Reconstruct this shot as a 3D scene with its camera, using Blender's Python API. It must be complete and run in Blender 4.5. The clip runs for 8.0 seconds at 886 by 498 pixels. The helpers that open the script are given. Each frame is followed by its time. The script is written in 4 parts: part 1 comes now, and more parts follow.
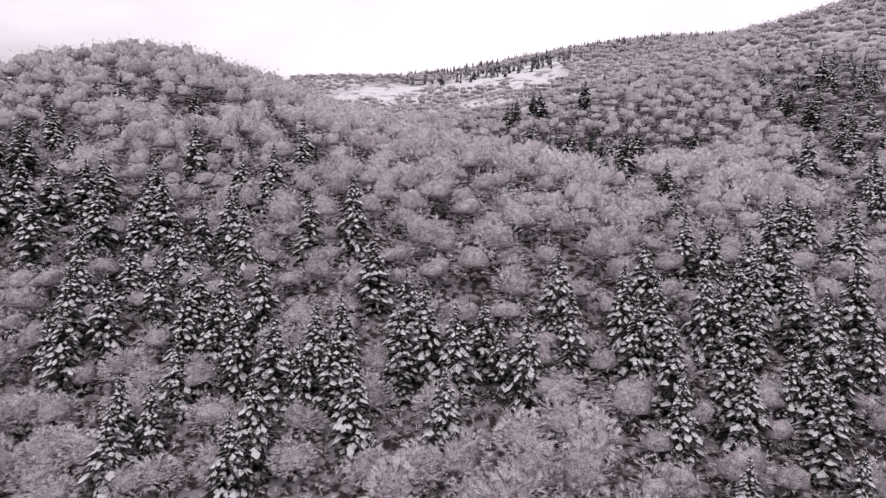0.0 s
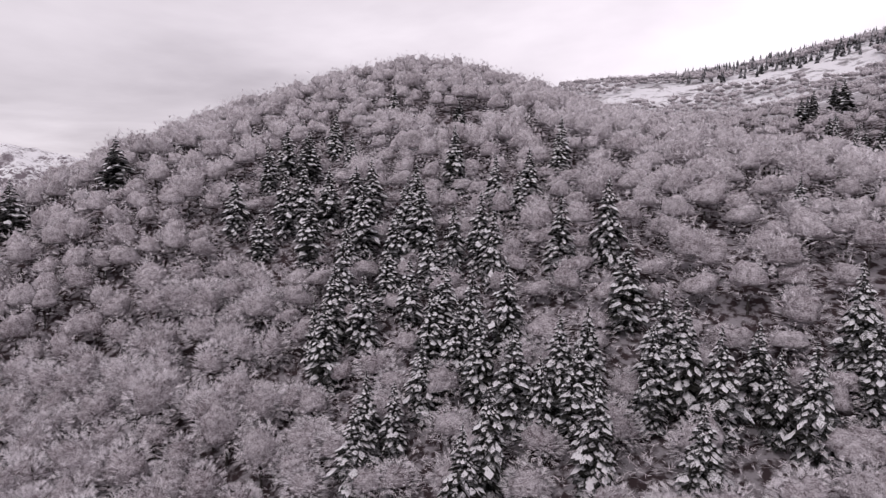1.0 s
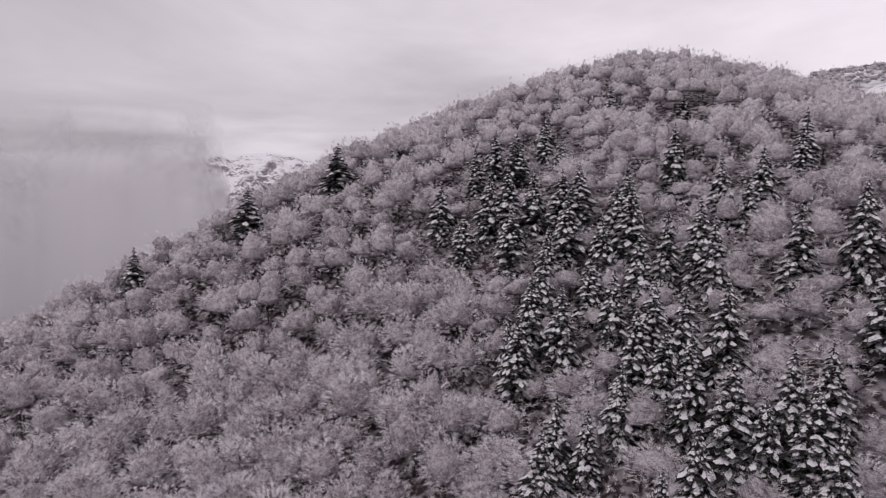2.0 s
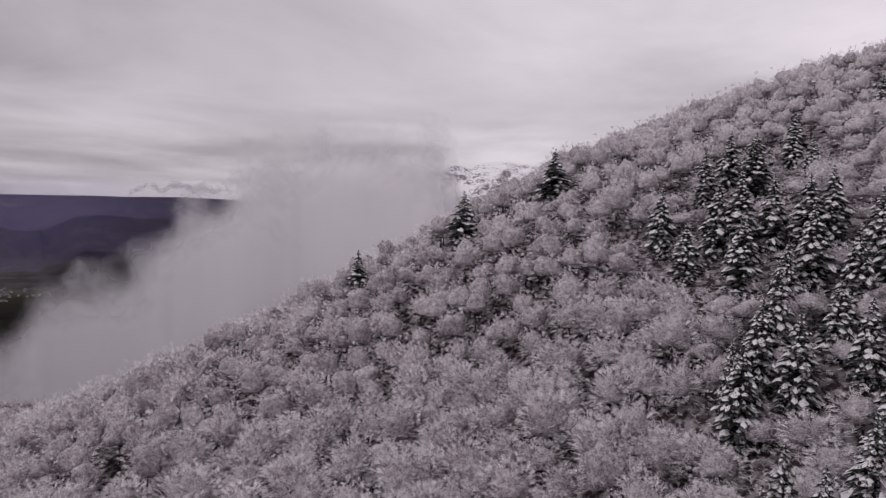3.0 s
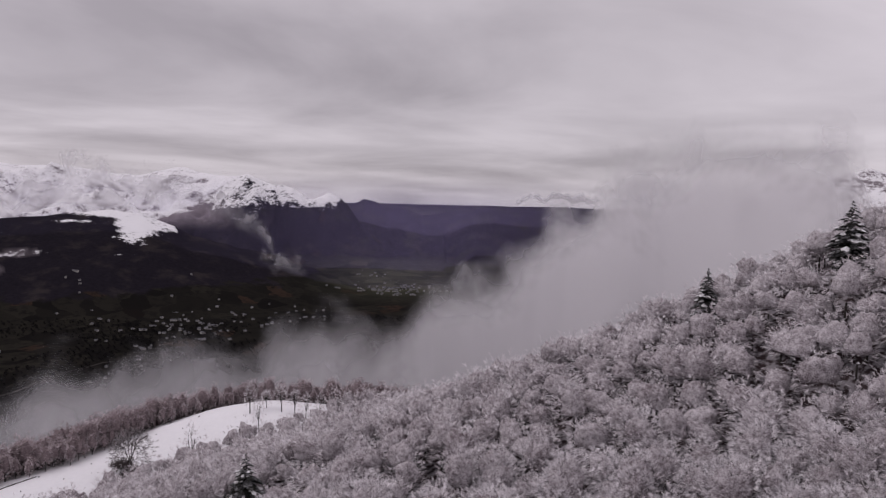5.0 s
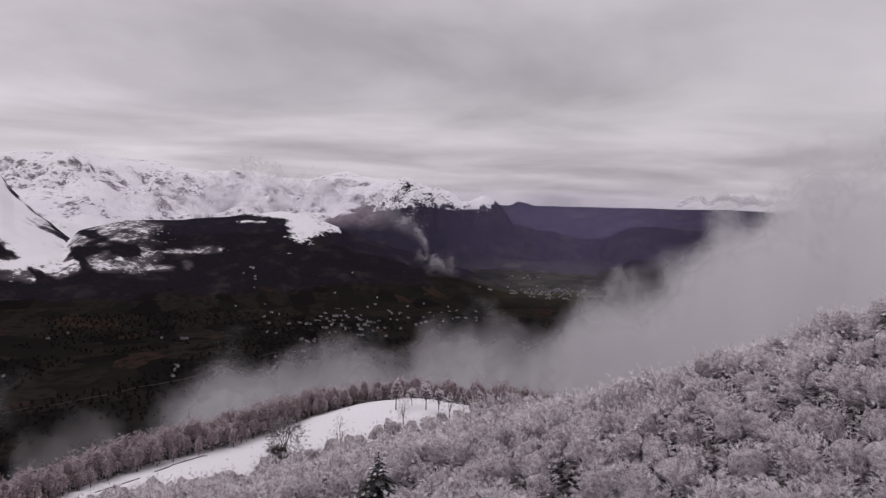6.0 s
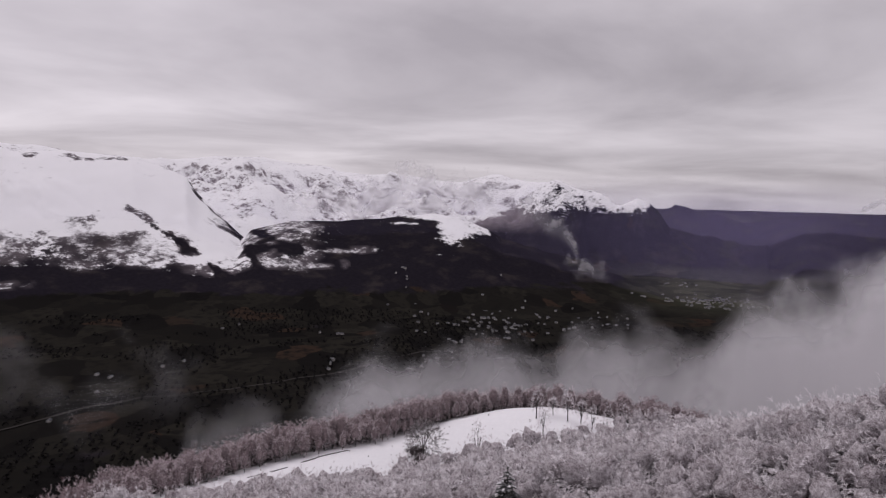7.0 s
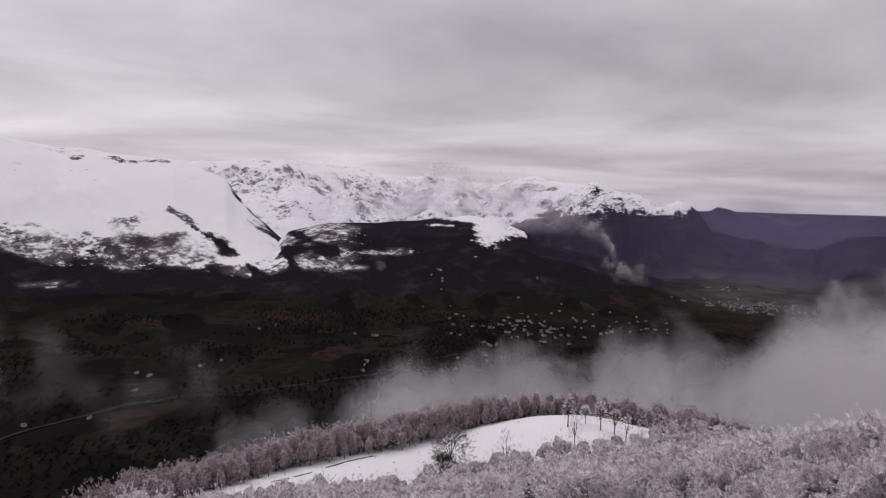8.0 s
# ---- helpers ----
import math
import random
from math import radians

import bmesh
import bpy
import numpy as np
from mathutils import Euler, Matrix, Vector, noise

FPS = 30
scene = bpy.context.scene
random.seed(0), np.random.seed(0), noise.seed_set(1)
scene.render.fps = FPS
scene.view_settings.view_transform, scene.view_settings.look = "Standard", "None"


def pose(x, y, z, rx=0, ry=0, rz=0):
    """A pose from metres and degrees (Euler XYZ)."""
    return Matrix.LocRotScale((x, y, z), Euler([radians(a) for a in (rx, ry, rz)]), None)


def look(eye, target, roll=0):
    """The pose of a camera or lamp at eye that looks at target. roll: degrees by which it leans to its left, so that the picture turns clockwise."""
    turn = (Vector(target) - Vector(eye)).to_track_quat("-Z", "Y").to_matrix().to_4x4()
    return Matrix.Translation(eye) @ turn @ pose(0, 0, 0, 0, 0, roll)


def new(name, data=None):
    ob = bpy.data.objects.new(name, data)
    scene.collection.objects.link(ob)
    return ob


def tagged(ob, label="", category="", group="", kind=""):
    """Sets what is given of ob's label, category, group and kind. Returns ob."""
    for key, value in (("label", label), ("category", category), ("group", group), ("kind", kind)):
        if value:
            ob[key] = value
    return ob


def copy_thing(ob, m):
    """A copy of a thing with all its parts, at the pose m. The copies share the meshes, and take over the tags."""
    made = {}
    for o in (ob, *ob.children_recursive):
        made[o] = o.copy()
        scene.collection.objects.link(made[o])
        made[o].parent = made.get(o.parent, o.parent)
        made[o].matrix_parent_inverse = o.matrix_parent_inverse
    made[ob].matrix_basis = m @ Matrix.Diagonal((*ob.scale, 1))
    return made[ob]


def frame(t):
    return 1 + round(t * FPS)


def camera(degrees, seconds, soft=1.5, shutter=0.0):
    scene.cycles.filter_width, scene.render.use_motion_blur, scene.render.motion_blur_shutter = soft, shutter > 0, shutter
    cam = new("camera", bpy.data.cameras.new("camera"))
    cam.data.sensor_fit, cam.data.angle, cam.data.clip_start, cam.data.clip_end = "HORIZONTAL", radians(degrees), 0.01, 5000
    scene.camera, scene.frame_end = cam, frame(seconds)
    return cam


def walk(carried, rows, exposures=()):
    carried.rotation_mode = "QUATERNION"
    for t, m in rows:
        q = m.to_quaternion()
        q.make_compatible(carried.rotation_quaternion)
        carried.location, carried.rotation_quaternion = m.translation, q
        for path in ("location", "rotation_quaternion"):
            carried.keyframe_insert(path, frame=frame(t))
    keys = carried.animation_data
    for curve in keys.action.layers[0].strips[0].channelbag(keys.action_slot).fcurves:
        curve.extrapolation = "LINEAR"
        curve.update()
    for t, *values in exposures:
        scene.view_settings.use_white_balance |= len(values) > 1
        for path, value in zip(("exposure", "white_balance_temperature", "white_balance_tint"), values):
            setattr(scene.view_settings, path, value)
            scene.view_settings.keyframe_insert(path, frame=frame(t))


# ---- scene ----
cam = camera(65.42, 8.0, soft=1.2)
PATH = [
    (0.0, pose(0.00, 0.00, 400.00, 85.37, -1.26, 0.00)),
    (0.5, pose(1.52, 5.46, 400.16, 85.33, -1.13, 12.63)),
    (1.0, pose(1.85, 11.12, 399.76, 85.46, -1.17, 21.99)),
    (1.2, pose(1.59, 13.39, 399.73, 85.42, -1.23, 25.08)),
    (2.3, pose(0.41, 26.49, 400.23, 85.47, -1.25, 45.99)),
    (2.5, pose(0.11, 28.50, 400.10, 85.54, -1.35, 49.51)),
    (3.0, pose(-1.71, 33.55, 399.88, 85.59, -1.54, 59.52)),
    (3.5, pose(-4.56, 38.56, 399.93, 85.57, -1.49, 67.16)),
    (4.0, pose(-7.84, 43.01, 400.29, 85.49, -1.48, 74.95)),
    (4.5, pose(-11.15, 46.82, 400.40, 85.44, -1.53, 82.48)),
    (4.7, pose(-12.52, 48.16, 400.36, 85.53, -1.47, 85.77)),
    (6.0, pose(-21.98, 53.85, 399.14, 85.55, -1.26, 102.97)),
    (6.5, pose(-26.49, 54.83, 399.17, 85.48, -1.32, 110.31)),
    (7.0, pose(-31.25, 55.11, 398.97, 85.50, -1.31, 115.43)),
    (7.5, pose(-36.48, 55.29, 398.78, 85.55, -1.41, 118.40)),
    (8.0, pose(-41.68, 54.96, 398.32, 85.60, -1.35, 118.52)),
]
walk(cam, PATH, exposures=[(0.0, 0.40, 6500, 21), (1.2, 0.18, 6500, 21), (2.5, 0.04, 6500, 21), (4.5, 0.0, 6500, 21), (6.0, 0.09, 6500, 20), (8.0, 0.13, 6500, 19)])

# ---- world, sun ----
SUN_AZ, SUN_EL = 172.0, 52.0


def make_world():
    world = bpy.data.worlds.new("overcast")
    scene.world = world
    world.use_nodes = True
    nt = world.node_tree
    nt.nodes.clear()
    N, L = nt.nodes.new, nt.links.new

    def math_node(op, a, b=None, clamp=False):
        n = N("ShaderNodeMath")
        n.operation, n.use_clamp = op, clamp
        for k, v in enumerate((a, b)):
            if v is None:
                continue
            if isinstance(v, (int, float)):
                n.inputs[k].default_value = v
            else:
                L(v, n.inputs[k])
        return n.outputs[0]

    sky = N("ShaderNodeTexSky")
    sky.sky_type, sky.sun_disc = "NISHITA", False
    sky.sun_elevation, sky.sun_rotation = radians(SUN_EL), radians(-SUN_AZ)
    co = N("ShaderNodeTexCoord").outputs["Generated"]
    sep = N("ShaderNodeSeparateXYZ")
    L(co, sep.inputs[0])
    # the cloud deck: a flat ceiling seen in perspective
    up = math_node("ADD", math_node("MAXIMUM", sep.outputs[2], 0.0), 0.09)
    comb = N("ShaderNodeCombineXYZ")
    L(math_node("DIVIDE", sep.outputs[0], up), comb.inputs[0])
    L(math_node("DIVIDE", sep.outputs[1], up), comb.inputs[1])
    big = N("ShaderNodeTexNoise")
    big.inputs["Scale"].default_value, big.inputs["Detail"].default_value = 0.42, 6.0
    big.inputs["Roughness"].default_value, big.inputs["Distortion"].default_value = 0.52, 0.35
    L(comb.outputs[0], big.inputs["Vector"])
    ramp = N("ShaderNodeValToRGB")
    e = ramp.color_ramp.elements
    e[0].position, e[0].color = 0.33, (0.37, 0.355, 0.37, 1)
    e[1].position, e[1].color = 0.68, (0.66, 0.645, 0.66, 1)
    L(big.outputs["Fac"], ramp.inputs[0])
    # the deck is thinner and brighter to the north, and a little on the hidden sun's side
    toward = N("ShaderNodeVectorMath")
    toward.operation = "DOT_PRODUCT"
    a = radians(-8.0)
    toward.inputs[1].default_value = (-math.sin(a) * 0.92, math.cos(a) * 0.92, 0.38)
    L(co, toward.inputs[0])
    glow = math_node("MULTIPLY", math_node("POWER", math_node("MAXIMUM", toward.outputs["Value"], 0.0), 2.0), 0.80)
    behind = math_node("MULTIPLY", math_node("MAXIMUM", math_node("MULTIPLY", sep.outputs[1], -1.0), 0.0), 0.28)
    glow = math_node("ADD", glow, behind)
    bright = N("ShaderNodeVectorMath")
    bright.operation = "SCALE"
    L(ramp.outputs[0], bright.inputs[0])
    L(math_node("ADD", glow, 0.83), bright.inputs["Scale"])
    bg_cloud, bg_sky, mix, out = N("ShaderNodeBackground"), N("ShaderNodeBackground"), N("ShaderNodeAddShader"), N("ShaderNodeOutputWorld")
    L(bright.outputs[0], bg_cloud.inputs[0])
    L(sky.outputs[0], bg_sky.inputs[0])
    bg_cloud.inputs[1].default_value, bg_sky.inputs[1].default_value = 1.0, 0.004
    L(bg_cloud.outputs[0], mix.inputs[0])
    L(bg_sky.outputs[0], mix.inputs[1])
    L(mix.outputs[0], out.inputs[0])


make_world()
sun = new("sun", bpy.data.lights.new("sun", "SUN"))
sun.data.energy, sun.data.angle, sun.data.color = 0.65, radians(25), (1.0, 0.97, 0.95)
sun.matrix_world = look((0, 0, 900), (math.sin(radians(SUN_AZ)), -math.cos(radians(SUN_AZ)), 900 - math.tan(radians(SUN_EL))))


# ---- materials ----
class Nodes:
    """A material and short ways to wire it."""

    def __init__(self, name):
        self.mat = bpy.data.materials.new(name)
        self.mat.use_nodes = True
        self.tree = self.mat.node_tree
        self.bsdf = self.tree.nodes["Principled BSDF"]
        self.out = self.tree.nodes["Material Output"]

    def add(self, kind, **inputs):
        n = self.tree.nodes.new(kind)
        for key, value in inputs.items():
            self.put(n, key.replace("_", " "), value)
        return n

    def put(self, n, key, value):
        if isinstance(value, bpy.types.NodeSocket):
            self.tree.links.new(value, n.inputs[key])
        else:
            n.inputs[key].default_value = value

    def calc(self, op, a, b=0.0, clamp=False):
        n = self.add("ShaderNodeMath")
        n.operation, n.use_clamp = op, clamp
        self.put(n, 0, a)
        self.put(n, 1, b)
        return n.outputs[0]

    def noise(self, scale, detail=4.0, rough=0.55, vector=None):
        n = self.add("ShaderNodeTexNoise", Scale=scale, Detail=detail, Roughness=rough)
        self.put(n, "Vector", vector or self.place())
        return n.outputs["Fac"]

    def place(self):
        return self.add("ShaderNodeNewGeometry").outputs["Position"]

    def blend(self, fac, a, b):
        n = self.add("ShaderNodeMix")
        n.data_type = "RGBA"
        for k, v in ((0, fac), (6, a), (7, b)):
            if isinstance(v, tuple) and len(v) == 3:
                v = (*v, 1)
            self.put(n, k, v)
        return n.outputs[2]

    def ramp(self, fac, lo, hi):
        n = self.add("ShaderNodeMapRange")
        n.interpolation_type = "SMOOTHSTEP"
        for k, v in ((0, fac), (1, lo), (2, hi), (3, 0.0), (4, 1.0)):
            self.put(n, k, v)
        return n.outputs[0]

    def attr(self, name):
        n = self.add("ShaderNodeAttribute")
        n.attribute_name = name
        return n.outputs["Fac"]

    def bump(self, value, strength, distance):
        n = self.add("ShaderNodeBump", Strength=strength, Distance=distance, Height=value)
        self.put(self.bsdf, "Normal", n.outputs[0])

    def done(self, colour, rough=0.8, gloss=0.1):
        self.put(self.bsdf, "Base Color", (*colour, 1) if isinstance(colour, tuple) and len(colour) == 3 else colour)
        self.put(self.bsdf, "Roughness", rough)
        self.put(self.bsdf, "Specular IOR Level", gloss)
        return self.mat


def higher(n):
    """Twigs coloured paler with height, which imitates haze: from below 0 on the lower slope to above 0 near the
    summit.
    """
    z = n.add("ShaderNodeSeparateXYZ", Vector=n.place()).outputs[2]
    return n.calc("SUBTRACT", n.ramp(z, 335.0, 435.0), 0.42)


def island(n):
    return n.add("ShaderNodeNewGeometry").outputs["Random Per Island"]


def frost_material(name, bare, frost, share, spread=0.5, climb=0.0):
    """Twigs: bark that the rime covers unevenly, from twig to twig and from tree to tree."""
    n = Nodes(name)
    rnd = island(n)
    patch = n.noise(0.22, 3.0)
    tree = n.add("ShaderNodeObjectInfo").outputs["Random"]
    t = n.calc("ADD", n.calc("MULTIPLY", rnd, spread), n.calc("ADD", n.calc("MULTIPLY", patch, 0.36), 0.17))
    t = n.calc("ADD", t, n.calc("MULTIPLY", n.calc("SUBTRACT", tree, 0.35), 0.25))
    t = n.calc("ADD", t, n.calc("MULTIPLY", higher(n), climb))
    fac = n.ramp(t, 0.85 - share - 0.24, 0.85 - share + 0.24)
    return n.done(n.blend(fac, bare, frost), 0.85)


def mass_material(name, dark, light, climb=0.0):
    """Twigs too fine to be built one by one: rimed and dark strokes in a felt, darker than the twigs outside."""
    n = Nodes(name)
    strokes = n.noise(3.4, 5.0, 0.75)
    clumps = n.noise(0.85, 3.0, 0.6)
    big = n.noise(0.09, 3.0)
    v = n.calc("ADD", n.calc("MULTIPLY", strokes, 1.0), n.calc("MULTIPLY", clumps, 0.75))
    v = n.calc("ADD", v, n.calc("MULTIPLY", n.calc("SUBTRACT", big, 0.5), 0.4))
    v = n.calc("ADD", v, n.calc("MULTIPLY", higher(n), climb))
    n.bump(n.calc("ADD", strokes, n.calc("MULTIPLY", clumps, 1.5)), 0.6, 0.6)
    return n.done(n.blend(n.ramp(v, 0.50, 1.18), dark, light), 0.9)


def bark_material(name, dark, light):
    n = Nodes(name)
    v = n.noise(3.0, 6.0)
    snow = n.ramp(n.noise(0.9, 5.0), 0.58, 0.68)
    n.bump(v, 0.6, 0.05)
    return n.done(n.blend(snow, n.blend(v, dark, light), (0.72, 0.72, 0.75)), 0.9)


def needle_material():
    n = Nodes("fir_needles")
    v = n.noise(1.3, 5.0)
    rime = n.calc("MULTIPLY", n.ramp(n.calc("ADD", n.noise(2.6, 4.0, 0.7), n.calc("MULTIPLY", island(n), 0.25)), 0.58, 0.84), 0.55)
    return n.done(n.blend(rime, n.blend(v, (0.011, 0.011, 0.010), (0.032, 0.032, 0.027)), (0.45, 0.45, 0.47)), 0.75)


def snow_material(name, shade=0.8, grain=1.2):
    n = Nodes(name)
    v = n.noise(grain, 6.0, 0.6)
    w = n.noise(grain * 0.07, 4.0)
    n.bump(v, 0.5, 0.12)
    return n.done(n.blend(n.calc("MULTIPLY", v, w), (shade * 0.9, shade * 0.9, shade * 0.93), (shade * 1.06, shade * 1.06, shade * 1.07)), 0.7)


def fir_snow_material():
    """Snow on the boughs, through which the needles show in streaks."""
    n = Nodes("fir_snow")
    v = n.noise(4.2, 5.0, 0.7)
    n.bump(v, 0.6, 0.1)
    t = n.calc("ADD", v, n.calc("MULTIPLY", n.calc("SUBTRACT", island(n), 0.5), 0.22))
    return n.done(n.blend(n.ramp(t, 0.33, 0.52), (0.09, 0.09, 0.088), (0.80, 0.795, 0.81)), 0.8)


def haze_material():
    """A see-through sheet tinted blue-violet to imitate distance haze, thinner upwards."""
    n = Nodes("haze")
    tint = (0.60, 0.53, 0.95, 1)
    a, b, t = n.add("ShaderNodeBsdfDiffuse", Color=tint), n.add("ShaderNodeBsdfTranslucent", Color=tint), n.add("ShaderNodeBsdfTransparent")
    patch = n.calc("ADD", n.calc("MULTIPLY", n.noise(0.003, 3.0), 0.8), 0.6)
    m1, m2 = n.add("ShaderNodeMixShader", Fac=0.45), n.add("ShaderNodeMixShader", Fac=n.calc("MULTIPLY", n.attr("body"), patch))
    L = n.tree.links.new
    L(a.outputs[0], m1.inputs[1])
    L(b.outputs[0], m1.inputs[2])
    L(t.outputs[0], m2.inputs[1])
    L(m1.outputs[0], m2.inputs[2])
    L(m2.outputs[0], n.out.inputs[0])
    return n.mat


def ground_material():
    n = Nodes("ground")
    pos = n.place()
    snow, wood, forest = n.attr("snow"), n.attr("wood"), n.attr("forest")
    # fields in the valley, each of its own green or brown, near black to render dark
    warp = n.add("ShaderNodeVectorMath")
    warp.operation = "MULTIPLY_ADD"
    n.put(warp, 0, n.add("ShaderNodeTexNoise", Scale=0.012, Detail=3.0, Vector=pos).outputs["Color"])
    warp.inputs[1].default_value = (70, 70, 0)
    n.put(warp, 2, pos)
    vor = n.add("ShaderNodeTexVoronoi", Scale=0.014, Vector=warp.outputs[0])
    cell = n.add("ShaderNodeSeparateColor", Color=vor.outputs["Color"])
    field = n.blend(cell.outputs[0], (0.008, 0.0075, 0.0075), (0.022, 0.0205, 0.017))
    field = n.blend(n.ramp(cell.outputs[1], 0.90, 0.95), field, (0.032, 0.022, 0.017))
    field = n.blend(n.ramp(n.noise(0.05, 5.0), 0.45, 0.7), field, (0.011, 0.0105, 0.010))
    lush = n.blend(cell.outputs[2], (0.030, 0.032, 0.024), (0.082, 0.082, 0.060))
    field = n.blend(n.attr("lush"), field, lush)
    trees = n.ramp(n.calc("ADD", n.noise(0.006, 7.0, 0.62), n.calc("MULTIPLY", wood, 0.5)), 0.52, 0.62)
    # woods near black too, with a faint violet tint
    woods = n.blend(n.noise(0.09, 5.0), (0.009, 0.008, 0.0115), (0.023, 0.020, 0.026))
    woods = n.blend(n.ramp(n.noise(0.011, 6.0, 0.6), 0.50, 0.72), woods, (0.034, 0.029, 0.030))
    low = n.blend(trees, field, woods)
    # shrubs and bare rock between the snowfields
    low = n.blend(n.attr("scree"), low, n.blend(n.noise(0.03, 6.0, 0.65), (0.10, 0.082, 0.092), (0.34, 0.30, 0.325)))
    # snow lies unevenly: rocks, gullies and woods break it up
    stretch = n.add("ShaderNodeMapping", Vector=pos)
    stretch.inputs["Scale"].default_value = (1, 1, 2.6)
    clump = n.ramp(n.noise(0.0035, 3.0, 0.5), 0.38, 0.62)
    rock = n.calc("SUBTRACT", n.noise(0.016, 9.0, 0.72, stretch.outputs[0]), 0.5)
    fine = n.calc("SUBTRACT", n.noise(0.06, 6.0, 0.7), 0.5)
    broken = n.calc("MULTIPLY", n.calc("ADD", n.calc("MULTIPLY", rock, 1.0), n.calc("MULTIPLY", fine, 0.8)), n.calc("ADD", n.calc("MULTIPLY", clump, 0.8), 0.42))
    cover = n.ramp(n.calc("ADD", snow, broken), 0.40, 0.58)
    white = n.blend(n.noise(0.4, 6.0), (0.80, 0.80, 0.825), (0.90, 0.90, 0.915))
    high = n.blend(cover, low, white)
    # fallen leaves and old snow under the trees, their colours darkened for the shade there
    shaded_floor = n.blend(n.ramp(n.noise(0.5, 6.0), 0.42, 0.6), (0.060, 0.044, 0.046), (0.34, 0.32, 0.335))
    n.bump(n.noise(0.7, 6.0), 0.4, 0.3)
    scrub = n.calc("ADD", forest, n.calc("MULTIPLY", n.attr("scrub"), n.ramp(n.noise(0.045, 6.0, 0.7), 0.50, 0.62)), clamp=True)
    return n.done(n.blend(scrub, high, shaded_floor), 1.0, 0.0)


def plain_material(name, a, b, scale, rough=0.9):
    n = Nodes(name)
    v = n.noise(scale, 5.0)
    n.bump(v, 0.3, 0.03)
    return n.done(n.blend(v, a, b), rough, 0.0)


def cloud_material():
    """Cloud as layers that thin out to nothing: how far a place lies under the cloud's top, frayed by noise."""
    n = Nodes("cloud")
    shrink = n.add("ShaderNodeVectorMath", Vector=n.place())
    shrink.operation = "SCALE"
    n.put(shrink, "Scale", n.attr("grain"))
    pos = shrink.outputs[0]
    soft = n.add("ShaderNodeTexNoise", Scale=0.0100, Detail=4.0, Roughness=0.52, Distortion=0.25, Vector=pos).outputs["Fac"]
    depth = n.attr("depth")
    fine = n.add("ShaderNodeTexNoise", Scale=0.026, Detail=2.0, Roughness=0.4, Distortion=0.4, Vector=pos).outputs["Fac"]
    d = n.calc("ADD", depth, n.calc("MULTIPLY", n.calc("SUBTRACT", soft, 0.5), 6.0))
    d = n.calc("ADD", d, n.calc("MULTIPLY", n.calc("SUBTRACT", fine, 0.5), 1.1))
    alpha = n.calc("MULTIPLY", n.ramp(d, -0.5, 1.5), n.attr("body"))
    tint = n.blend(n.noise(0.006, 4.0), (0.86, 0.85, 0.87), (0.97, 0.96, 0.98))
    a, b, t = n.add("ShaderNodeBsdfDiffuse", Color=tint), n.add("ShaderNodeBsdfTranslucent", Color=tint), n.add("ShaderNodeBsdfTransparent")
    m1, m2 = n.add("ShaderNodeMixShader", Fac=0.42), n.add("ShaderNodeMixShader", Fac=alpha)
    L = n.tree.links.new
    L(a.outputs[0], m1.inputs[1])
    L(b.outputs[0], m1.inputs[2])
    L(t.outputs[0], m2.inputs[1])
    L(m1.outputs[0], m2.inputs[2])
    L(m2.outputs[0], n.out.inputs[0])
    return n.mat


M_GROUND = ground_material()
M_FROST = frost_material("rimed_twigs", (0.125, 0.085, 0.093), (0.86, 0.828, 0.850), 0.48, climb=0.07)
M_MASS = mass_material("twig_mass", (0.102, 0.071, 0.079), (0.74, 0.702, 0.726), climb=0.08)
# inner mass of the bare crowns: darker colours than their outer twigs
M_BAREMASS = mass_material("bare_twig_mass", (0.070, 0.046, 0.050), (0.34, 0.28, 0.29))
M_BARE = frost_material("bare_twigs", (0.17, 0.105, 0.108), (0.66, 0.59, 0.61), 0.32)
M_BARK = bark_material("beech_bark", (0.035, 0.030, 0.028), (0.10, 0.09, 0.085))
M_NEEDLE = needle_material()
M_FARFIR = frost_material("far_needles", (0.016, 0.018, 0.016), (0.5, 0.5, 0.52), 0.16)
M_LOAD = snow_material("snow_load", 0.84)
M_FIRSNOW = fir_snow_material()
M_CLOUD = cloud_material()
M_HAZE = haze_material()
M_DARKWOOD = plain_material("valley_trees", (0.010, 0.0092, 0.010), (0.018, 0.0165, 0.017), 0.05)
M_WALL = plain_material("house_render", (0.12, 0.115, 0.11), (0.62, 0.60, 0.58), 0.02)
M_ROOF = plain_material("slate_roof", (0.02, 0.02, 0.023), (0.28, 0.28, 0.30), 0.011)
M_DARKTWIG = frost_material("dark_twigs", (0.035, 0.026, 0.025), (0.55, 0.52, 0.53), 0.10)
# inner mass that fills the thickets, coloured darker than their twigs
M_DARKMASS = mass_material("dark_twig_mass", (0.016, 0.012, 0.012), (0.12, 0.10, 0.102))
M_ROAD = plain_material("road", (0.03, 0.028, 0.027), (0.055, 0.05, 0.048), 0.02)
M_LOG = plain_material("weathered_wood", (0.03, 0.025, 0.022), (0.09, 0.075, 0.065), 2.0)
# ---- landform ----
def smooth(a, b, x):
    t = np.clip((x - a) / (b - a), 0, 1)
    return t * t * (3 - 2 * t)


LATTICE = np.random.RandomState(4).rand(256, 256)


